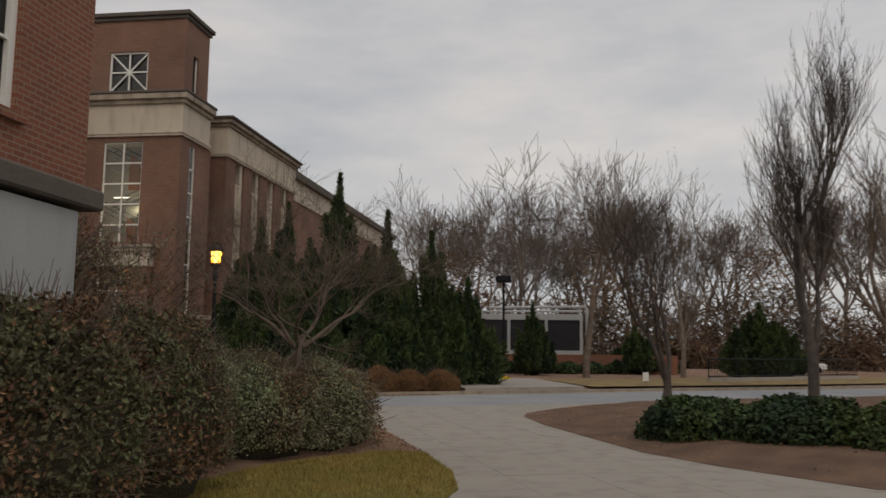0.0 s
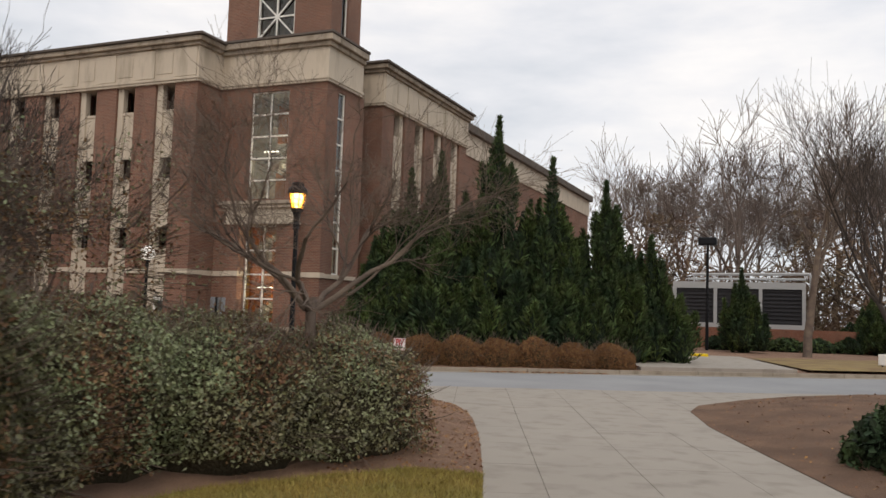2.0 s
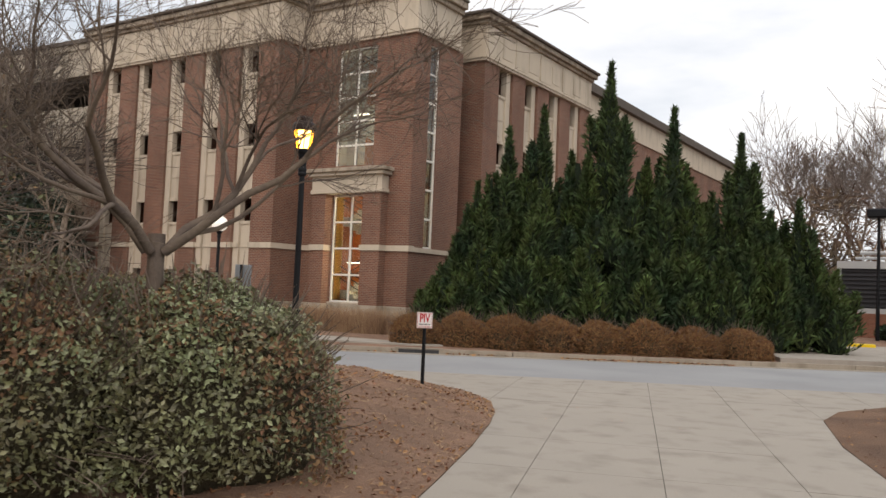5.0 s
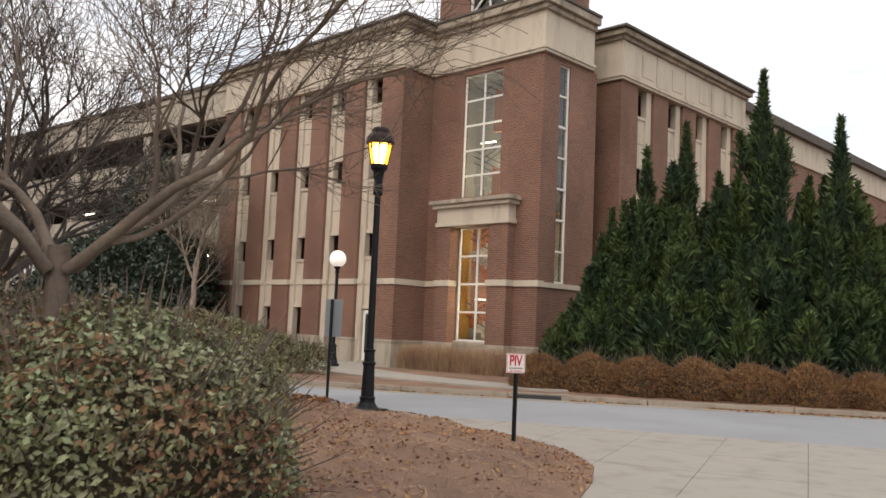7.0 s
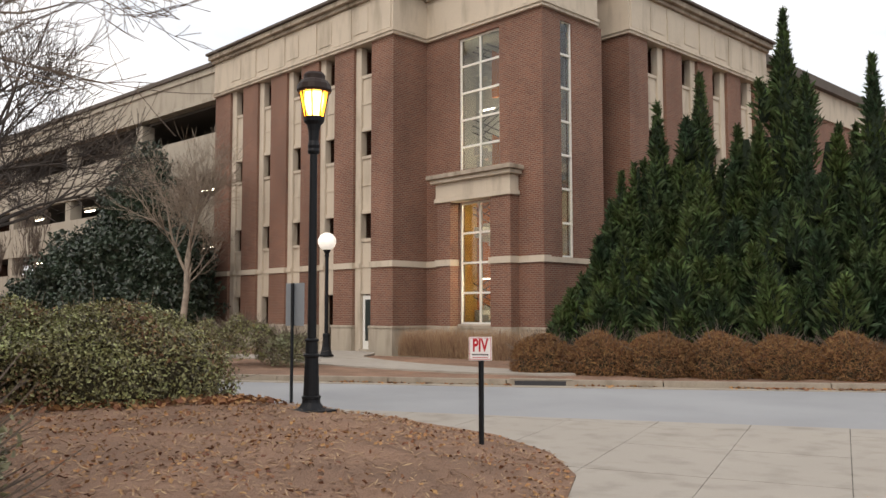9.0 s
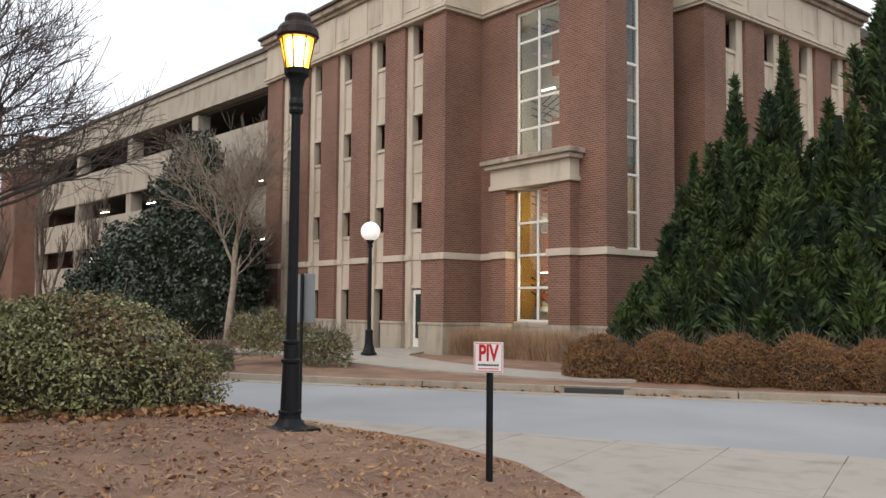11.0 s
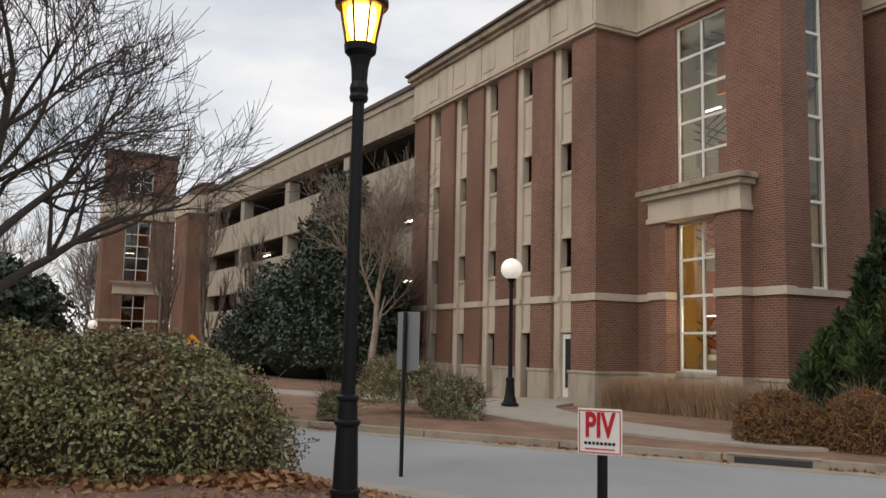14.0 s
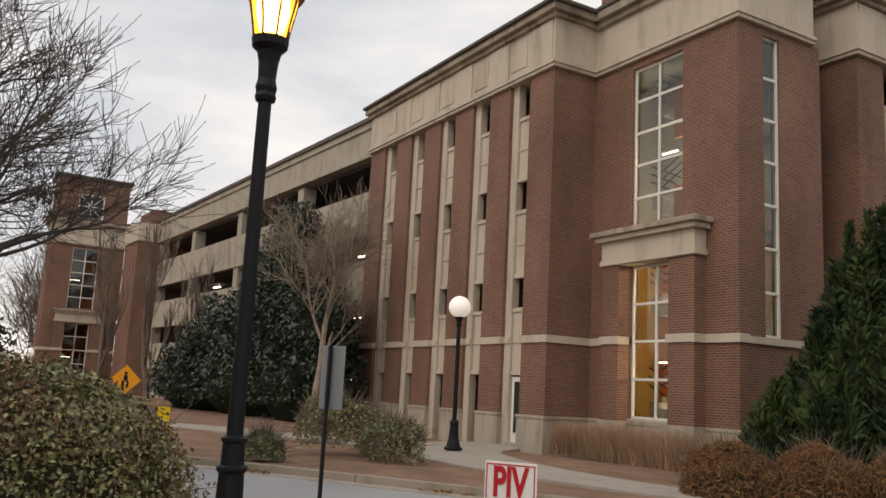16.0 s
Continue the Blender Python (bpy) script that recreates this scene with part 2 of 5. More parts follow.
NEEDLE = material("juniper_spray", (0.072, 0.104, 0.032), 0.7, vary=0.25, scale=0.8, fine=5, second=(0.026, 0.048, 0.024), island=0.6)
# filler cores of evergreens, near black for the shade between sprays
NEEDLE_CORE = material("evergreen_inner_shade", (0.016, 0.026, 0.014), 0.97, vary=0.3, scale=3, fine=20, bump=1.0, dist=0.05)
MAGNOLIA = material("magnolia_leaf", (0.036, 0.056, 0.034), 0.4, vary=0.2, scale=0.9, fine=6, second=(0.025, 0.037, 0.022), island=0.5)
RUST = material("rusty_dry_shrub", (0.25, 0.135, 0.062), 0.95, vary=0.2, scale=1.0, fine=8, second=(0.19, 0.105, 0.05), island=0.4)
BRUSH = material("brown_brush", (0.17, 0.105, 0.07), 0.95, vary=0.2, scale=0.15, fine=3, second=(0.10, 0.085, 0.06), island=0.4)
STRAW = material("dry_straw_grass", (0.42, 0.285, 0.175), 0.95, vary=0.2, scale=1.2, fine=8, second=(0.30, 0.19, 0.12), island=0.35)
DEADLEAF = material("fallen_leaf", (0.33, 0.165, 0.075), 0.8, vary=0.25, scale=2, fine=20, second=(0.24, 0.13, 0.07), island=0.5)
YWALL = material("mustard_stair_wall", (0.66, 0.42, 0.12), 0.8, vary=0.08, scale=1, fine=10)
OWALL = material("orange_stair_wall", (0.62, 0.19, 0.05), 0.8, vary=0.08, scale=1, fine=10)
GWALL = material("pale_stair_soffit", (0.68, 0.66, 0.60), 0.8, vary=0.06, scale=1, fine=10)
SHEDGREY = material("shed_grey_metal", (0.42, 0.43, 0.43), 0.5, vary=0.1, scale=1.5, fine=20)
LOUVRE = material("dark_louvre", (0.05, 0.05, 0.055), 0.6, vary=0.15, scale=2, fine=20)
PAINTED = material("grey_painted_annex", (0.40, 0.41, 0.40), 0.8, vary=0.12, scale=1.0, fine=30, bump=0.2, stain=0.3)
LAMP_GLOW = glow("amber_lantern_glass", (1.0, 0.47, 0.05), 2.6)
lg = LAMP_GLOW.node_tree
lg_t = lg.nodes.new("ShaderNodeBsdfTransparent")
lg_t.inputs["Color"].default_value = (1.0, 0.8, 0.42, 1)
lg_m = lg.nodes.new("ShaderNodeMixShader")
lg_m.inputs[0].default_value = 0.48
lg.links.new(lg_t.outputs[0], lg_m.inputs[1])
lg.links.new(lg.nodes["Principled BSDF"].outputs[0], lg_m.inputs[2])
lg.links.new(lg_m.outputs[0], lg.nodes["Material Output"].inputs["Surface"])
BULB = glow("hot_bulb", (1.0, 0.72, 0.34), 16.0)
TUBE = glow("fluorescent_tube", (1.0, 0.93, 0.78), 6.0)
# unlit globe brightened by a little emission of its own
OPAL = glow("opal_globe_faint_glow", (0.95, 0.93, 0.88), 0.25)


# ---------------------------------------------------------------- helpers
def thing(name, at, label, category, group="", kind=""):
    ob = new(name)
    ob.matrix_basis = pose(*at)
    return tagged(ob, label, category, group, kind)


def root_of(ob):
    m = ob.matrix_basis
    while ob.parent:
        ob = ob.parent
        m = ob.matrix_basis
    return m


def box_uv(me):
    lay = me.uv_layers.new(name="UVMap")
    n = len(me.loops)
    co = np.empty(len(me.vertices) * 3)
    me.vertices.foreach_get("co", co)
    co = co.reshape(-1, 3)
    vi = np.empty(n, dtype=np.int32)
    me.loops.foreach_get("vertex_index", vi)
    no = np.empty(len(me.polygons) * 3)
    me.polygons.foreach_get("normal", no)
    no = np.abs(no.reshape(-1, 3))
    lt = np.empty(len(me.polygons), dtype=np.int32)
    me.polygons.foreach_get("loop_total", lt)
    big = np.repeat(np.argmax(no, axis=1), lt)
    p = co[vi]
    u = np.where(big == 0, p[:, 1], p[:, 0])
    v = np.where(big == 2, p[:, 1], p[:, 2])
    lay.data.foreach_set("uv", np.stack([u, v], 1).ravel())


def mesh_of(name, data, mat):
    me = bpy.data.meshes.new(name)
    if isinstance(data, bmesh.types.BMesh):
        data.normal_update()
        data.to_mesh(me)
        data.free()
    else:
        me.from_pydata(data[0], [], data[1])
    me.update()
    if len(me.polygons) < 4000:
        box_uv(me)
    me.materials.append(mat)
    return me


def part(name, data, mat, parent, label="", smooth=False):
    """One mesh under a thing or a part; its vertices are given in world places."""
    me = mesh_of(name, data, mat)
    if smooth:
        me.polygons.foreach_set("use_smooth", [True] * len(me.polygons))
    ob = new(name, me)
    ob.parent = parent
    if parent.parent is None:
        ob.matrix_parent_inverse = parent.matrix_basis.inverted()
    if label:
        tagged(ob, label)
    return ob


def solo(name, data, mat, label, category, kind="", group="", smooth=False):
    me = mesh_of(name, data, mat)
    if smooth:
        me.polygons.foreach_set("use_smooth", [True] * len(me.polygons))
    return tagged(new(name, me), label, category, group, kind)


def boxes(*bs, bevel=0.0):
    """A bmesh of boxes (x0, x1, y0, y1, z0, z1)."""
    bm = bmesh.new()
    for x0, x1, y0, y1, z0, z1 in bs:
        v = [bm.verts.new((x, y, z)) for z in (z0, z1) for x, y in ((x0, y0), (x1, y0), (x1, y1), (x0, y1))]
        for f in ((3, 2, 1, 0), (4, 5, 6, 7), (0, 1, 5, 4), (1, 2, 6, 5), (2, 3, 7, 6), (3, 0, 4, 7)):
            bm.faces.new([v[i] for i in f])
    if bevel:
        bmesh.ops.bevel(bm, geom=bm.edges[:], offset=bevel, segments=1, affect="EDGES", clamp_overlap=True)
    return bm


def turn(bm, m):
    bmesh.ops.transform(bm, matrix=m, verts=bm.verts)
    return bm


def lathe(profile, sides=16, at=(0, 0, 0), angles=None):
    """A turned solid from (radius, height) pairs."""
    verts, faces = [], []
    for r, z in profile:
        for k in range(sides):
            a = 2 * math.pi * (k + 0.5) / sides
            verts.append((at[0] + r * math.cos(a), at[1] + r * math.sin(a), at[2] + z))
    for i in range(len(profile) - 1):
        for k in range(sides):
            k2 = (k + 1) % sides
            faces.append((i * sides + k, i * sides + k2, (i + 1) * sides + k2, (i + 1) * sides + k))
    faces.append(tuple(range(sides - 1, -1, -1)))
    n = (len(profile) - 1) * sides
    faces.append(tuple(range(n, n + sides)))
    return verts, faces


def tubes(lines, sides=4):
    """Tubes along polylines [(point, radius), ...]."""
    verts, faces = [], []
    cs = [(math.cos(2 * math.pi * k / sides), math.sin(2 * math.pi * k / sides)) for k in range(sides)]
    for line in lines:
        base = len(verts)
        for i, (p, r) in enumerate(line):
            d = (line[min(i + 1, len(line) - 1)][0] - line[max(i - 1, 0)][0])
            if d.length < 1e-6:
                d = Vector((0, 0, 1))
            d.normalize()
            a = d.orthogonal().normalized() if i == 0 else (a - d * a.dot(d)).normalized()
            b = d.cross(a)
            for c, s in cs:
                verts.append(tuple(p + a * (c * r) + b * (s * r)))
        for i in range(len(line) - 1):
            for k in range(sides):
                k2 = (k + 1) % sides
                faces.append((base + i * sides + k, base + i * sides + k2, base + (i + 1) * sides + k2, base + (i + 1) * sides + k))
    return verts, faces


def grow(rng, p, d, length, r, depth, out, kids=(3, 4), spread=(25, 50), shrink=0.68, up=0.12, wob=0.16, rs=0.62, first=0.35):
    """A limb and, in turn, its branches."""
    n = 5 if depth > 1 else 3 if depth else 2
    line, q, dd = [(p.copy(), r)], p.copy(), d.copy()
    for i in range(n):
        dd = (dd + Vector((rng.uniform(-1, 1), rng.uniform(-1, 1), rng.uniform(-1, 1))) * wob + Vector((0, 0, up * 0.5))).normalized()
        q = q + dd * (length / n)
        line.append((q.copy(), r * (1 - (i + 1) / n * (0.45 if depth > 0 else 0.8))))
    out.append((depth, line))
    if depth == 0:
        return
    for k in range(rng.randint(*kids)):
        f = rng.uniform(first, 1.0) if k else 1.0
        i = min(int(f * n), n)
        p0, r0 = line[i]
        ax = Vector((rng.uniform(-1, 1), rng.uniform(-1, 1), rng.uniform(-0.6, 0.6)))
        ax = (ax - dd * ax.dot(dd)).normalized()
        a = radians(rng.uniform(*spread)) * (0.5 if k == 0 else 1)
        nd = (dd * math.cos(a) + ax * math.sin(a) + Vector((0, 0, up))).normalized()
        grow(rng, p0, nd, length * shrink * rng.uniform(0.75, 1.15), r0 * (rs if k else 0.8), depth - 1, out, kids, spread, shrink, up, wob, rs, first)


def leaves(points, normals, size, rng, long=1.8, tilt=0.9, upward=0.0):
    """Small flat leaves at points, each a folded quad pair facing loosely along its normal."""
    n = len(points)
    p = np.asarray(points)
    nn = np.asarray(normals) + rng.normal(0, tilt, (n, 3))
    nn[:, 2] += upward
    nn /= np.linalg.norm(nn, axis=1, keepdims=True) + 1e-9
    t = np.cross(nn, rng.normal(0, 1, (n, 3)))
    t /= np.linalg.norm(t, axis=1, keepdims=True) + 1e-9
    b = np.cross(nn, t)
    s = size * rng.uniform(0.6, 1.3, (n, 1))
    l = t * s * long * 0.5
    w = b * s * 0.5
    v = np.stack([p - l, p + w + nn * s * 0.12, p + l, p - w + nn * s * 0.12], 1).reshape(-1, 3)
    i = np.arange(n)[:, None] * 4
    f = np.concatenate([i + np.array([[0, 1, 2]]), i + np.array([[0, 2, 3]])], 1).reshape(-1, 3)
    return v.tolist(), f.tolist()


def blades(points, h0, h1, width, rng, lean=0.35):
    """Upright tapering blades of grass."""
    p = np.asarray(points)
    n = len(p)
    a = rng.uniform(0, 2 * np.pi, n)
    side = np.stack([np.cos(a), np.sin(a), np.zeros(n)], 1) * width * 0.5
    tip = p + np.concatenate([rng.normal(0, lean, (n, 2)), np.ones((n, 1))], 1) * rng.uniform(h0, h1, (n, 1))
    v = np.stack([p - side, p + side, tip], 1).reshape(-1, 3)
    return v.tolist(), np.arange(3 * n).reshape(-1, 3).tolist()


def join(*datas):
    verts, faces = [], []
    for v, f in datas:
        o = len(verts)
        verts.extend(v)
        faces.extend([tuple(i + o for i in q) for q in f])
    return verts, faces


def lump(p, f, seed=0.0):
    return noise.noise(Vector((p[0] * f + seed, p[1] * f, p[2] * f)))


def inside(x, y, poly):
    r, j = False, len(poly) - 1
    for i in range(len(poly)):
        if (poly[i][1] > y) != (poly[j][1] > y) and x < (poly[j][0] - poly[i][0]) * (y - poly[i][1]) / (poly[j][1] - poly[i][1]) + poly[i][0]:
            r = not r
        j = i
    return r


def edge_distance(x, y, poly):
    best = 1e9
    for i in range(len(poly)):
        ax, ay = poly[i]
        bx, by = poly[(i + 1) % len(poly)]
        t = max(0, min(1, ((x - ax) * (bx - ax) + (y - ay) * (by - ay)) / ((bx - ax) ** 2 + (by - ay) ** 2 + 1e-12)))
        best = min(best, math.hypot(x - ax - t * (bx - ax), y - ay - t * (by - ay)))
    return best


def terrain(poly, step, base, rise, run, rough=0.02):
    """A mounded bed inside an outline."""
    pts = [Vector(p) for p in poly]
    n = len(poly)
    xs, ys = [p[0] for p in poly], [p[1] for p in poly]
    y = min(ys)
    while y < max(ys):
        x = min(xs)
        while x < max(xs):
            if inside(x, y, poly) and edge_distance(x, y, poly) > step * 0.4:
                pts.append(Vector((x + random.uniform(-.2, .2) * step, y + random.uniform(-.2, .2) * step)))
            x += step
        y += step
    from mathutils.geometry import delaunay_2d_cdt
    vs, _, fs, _, _, _ = delaunay_2d_cdt(pts, [(i, (i + 1) % n) for i in range(n)], [], 1, 1e-4)
    return [(v.x, v.y, bed_height(v.x, v.y, poly, base, rise, run, rough)) for v in vs], [tuple(f) for f in fs]


def bed_height(x, y, poly, base, rise, run, rough=0.02):
    d = min(1.0, edge_distance(x, y, poly) / run)
    return base + rise * d * d * (3 - 2 * d) + (rough * noise.noise(Vector((x * 1.7, y * 1.7, 0))) * min(1, d * 4))


def smooth_outline(pts, n=6):
    """A closed outline rounded through its points."""
    out = []
    m = len(pts)
    for i in range(m):
        p0, p1, p2, p3 = (Vector(pts[(i + k) % m]) for k in (-1, 0, 1, 2))
        for k in range(n):
            t = k / n
            q = 0.5 * (2 * p1 + (p2 - p0) * t + (2 * p0 - 5 * p1 + 4 * p2 - p3) * t * t + (3 * p1 - p0 - 3 * p2 + p3) * t ** 3)
            out.append((q.x, q.y))
    return out

# ---------------------------------------------------------------- ground, road and beds
g_step = 60
gv = [(x, y, -0.07) for y in range(-1200, 1201, g_step * 4) for x in range(-1200, 1201, g_step * 4)]
gn = len(range(-1200, 1201, g_step * 4))
gf = [(i * gn + j, i * gn + j + 1, (i + 1) * gn + j + 1, (i + 1) * gn + j) for i in range(gn - 1) for j in range(gn - 1)]
solo("ground", (gv, gf), EARTH, "brown winter ground of leaves and dry grass", "ground", "structure")


def slab(poly, z0, z1):
    bm = bmesh.new()
    f = bm.faces.new([bm.verts.new((x, y, z0)) for x, y in poly])
    if f.normal.z < 0 or sum(poly[i][0] * poly[(i + 1) % len(poly)][1] - poly[(i + 1) % len(poly)][0] * poly[i][1] for i in range(len(poly))) < 0:
        f.normal_flip()
    g = bmesh.ops.extrude_face_region(bm, geom=[f])
    for v in g["geom"]:
        if isinstance(v, bmesh.types.BMVert):
            v.co.z = z1
    bmesh.ops.recalc_face_normals(bm, faces=bm.faces)
    return bm


FAR = [(-95, -20), (-60, 2), (-40, 14.3), (-28, 22.0), (-19.3, 28.0), (-12.5, 32.35), (-4.4, 38.2), (5.2, 45.3), (16.3, 52.8), (40, 65.2), (90, 86)]
NEAR = [(95, 76), (42, 56), (16, 44.2), (4.0, 36.0), (-2.5, 31.7), (-8.0, 28.7), (-13.2, 26.0), (-22, 19.8), (-32, 12.8), (-60, -7), (-92, -28)]
solo("road", slab(FAR + NEAR, -0.06, 0.0), ROAD, "worn blue-grey asphalt campus road", "road", "structure")

# kerb stones along the far side of the road
kerb = thing("kerb", (-8, 37, 0), "weathered buff concrete kerb along the road", "kerb", kind="structure")


def strip(a, b, w0, w1, z0, z1):
    d = (Vector(b) - Vector(a)).normalized()
    n = Vector((-d.y, d.x))
    q = [Vector(a) + n * w0, Vector(b) + n * w0, Vector(b) + n * w1, Vector(a) + n * w1]
    return slab([(v.x, v.y) for v in q], z0, z1)


for (ax, ay), (bx, by) in zip(FAR[1:-2], FAR[2:-1]):
    ln = math.hypot(bx - ax, by - ay)
    k = max(1, round(ln / 3.0))
    for i in range(k):
        p = [(ax + (bx - ax) * f, ay + (by - ay) * f) for f in ((i + 0.004) / k, (i + 0.996) / k)]
        part("kerb_stone", strip(p[0], p[1], 0.0, 0.17, -0.06, 0.13), KERB, kerb)
gutter = solo("gutter", slab([(x, y) for x, y in FAR[1:-1]] + [(x + 0.25, y - 0.33) for x, y in FAR[-2:0:-1]], -0.05, 0.008), KERB, "stained concrete gutter strip beside the kerb", "gutter", "structure")

drain = thing("storm_drain", (-11.8, 32.8, 0), "storm drain under the kerb, its shaded slot a dark strip", "drain")
# no opening is cut; a solid dark strip stands for its shade
part("slot", strip((-12.35, 32.46), (-11.45, 33.11), -0.012, 0.05, 0.012, 0.105), LOUVRE, drain)
part("lid", strip((-12.45, 32.39), (-11.35, 33.18), -0.02, 0.19, 0.131, 0.145), KERB, drain, "worn concrete drain lid")

# verge and walk on the far side
VERGE_P = [(x - 0.09, y + 0.14) for x, y in FAR[1:-1]] + [(30, 95), (-10, 95), (-20, 60), (-17.6, 38.0), (-23.6, 37.0), (-45, 38.0), (-90, 40), (-95, 10)]
solo("verge", terrain(VERGE_P, 1.6, 0.09, 0.04, 3.0, 0.05), MULCH, "brown mulch and dry leaf verge beyond the kerb", "verge", "structure")
WALK_P = smooth_outline([(-12.4, 34.6), (-13.3, 33.35), (-16.5, 32.6), (-19.6, 32.4), (-23.2, 32.6), (-27.5, 30.6), (-31, 28.6), (-32, 30.0), (-27.5, 32.8), (-25.0, 34.2), (-25.6, 37.4), (-23.4, 37.6), (-21.5, 35.6), (-17.5, 34.5)], 4)
solo("walkway", slab(WALK_P, 0.02, 0.165), PATHC, "pale concrete walk curving to the garage door", "walkway", "structure")
solo("driveway_apron", slab([(-3.9, 39.5), (-8.6, 51.6), (-1.5, 53.5), (1.2, 43.3)], 0.0, 0.225), PATHC, "pale concrete driveway apron", "driveway", "structure")
solo("yellow_kerb_line", slab([(-7.5, 50.2), (-7.9, 51.2), (-3.0, 52.6), (-2.8, 51.6)], 0.1, 0.33), YELLOW, "yellow painted kerb at the driveway", "kerb", "structure")
solo("roadside_grass", terrain([(1.6, 43.9), (-1.0, 52.8), (6, 58), (20, 68), (30, 66), (16.0, 53.8)], 1.5, 0.2, 0.08, 1.0), VERGE, "straw-coloured dry grass strip by the road", "grass", "structure")

# concrete path
PATH_L = [(-3.0, -9.0), (-1.9, 6.0), (-1.2, 12.0), (-0.98, 14.6), (-1.28, 16.2), (-2.05, 18.3), (-2.75, 20.1), (-3.35, 21.6), (-4.05, 23.2), (-4.55, 24.2), (-5.2, 25.2), (-6.2, 26.05), (-7.6, 26.65), (-9.4, 26.8), (-11.0, 26.5), (-12.6, 25.9), (-17.0, 22.8), (-24.0, 18.0)]
PATH_R = [(-24.2, 18.22), (-22.0, 19.78), (-13.2, 25.98), (-8.0, 28.68), (-2.5, 31.66), (3.2, 35.45), (1.2, 33.2), (0.05, 30.95), (-0.76, 28.7), (-0.76, 27.3), (-0.15, 24.9), (0.55, 22.95), (1.25, 21.1), (1.85, 19.5), (2.9, 17.9), (4.7, 15.9), (9.5, 14.2), (24, 12.8), (24, 8.0), (7.5, 6.5), (5.0, 2.0), (4.5, -9.0)]
PAVE = PATH_L + PATH_R
path = solo("path", slab(PAVE, -0.06, 0.006), JOINT, "pale concrete campus path of jointed slabs", "path", "structure")

# left bed, right bed, lawn; their edges lie on the path's edges
BED_L = PATH_L[5:18] + [(-30.0, 12.0), (-22, 2), (-9, 4), (-6.0, 6.0), (-4.9, 9.5), (-4.8, 12.5), (-4.6, 14.5), (-4.3, 16.0), (-3.6, 17.3), (-2.9, 18.2)]
solo("mulch_bed", terrain(BED_L, 0.4, 0.024, 0.35, 2.0, 0.05), MULCH, "mounded brown pine-straw mulch bed", "mulch bed", "structure", smooth=True)
LAWN_P = PATH_L[0:6] + [(-2.9, 18.2), (-3.6, 17.3), (-4.3, 16.0), (-4.6, 14.5), (-4.8, 12.5), (-4.9, 9.5), (-6.0, 6.0), (-6.0, -8)]
solo("lawn", terrain(LAWN_P, 0.35, 0.024, 0.08, 0.8, 0.02), TURF, "yellow-green dormant lawn beside the path", "lawn", "structure", smooth=True)
BED_R = PATH_R[5:18] + [(60, 14), (60, 62), (42, 55.6), (16, 43.8), (4.1, 36.0)]
solo("mulch_island", terrain(BED_R, 0.7, 0.024, 0.21, 2.2, 0.05), MULCH_DARK, "brown mulch island planted with evergreen shrubs", "mulch bed", "structure", smooth=True)


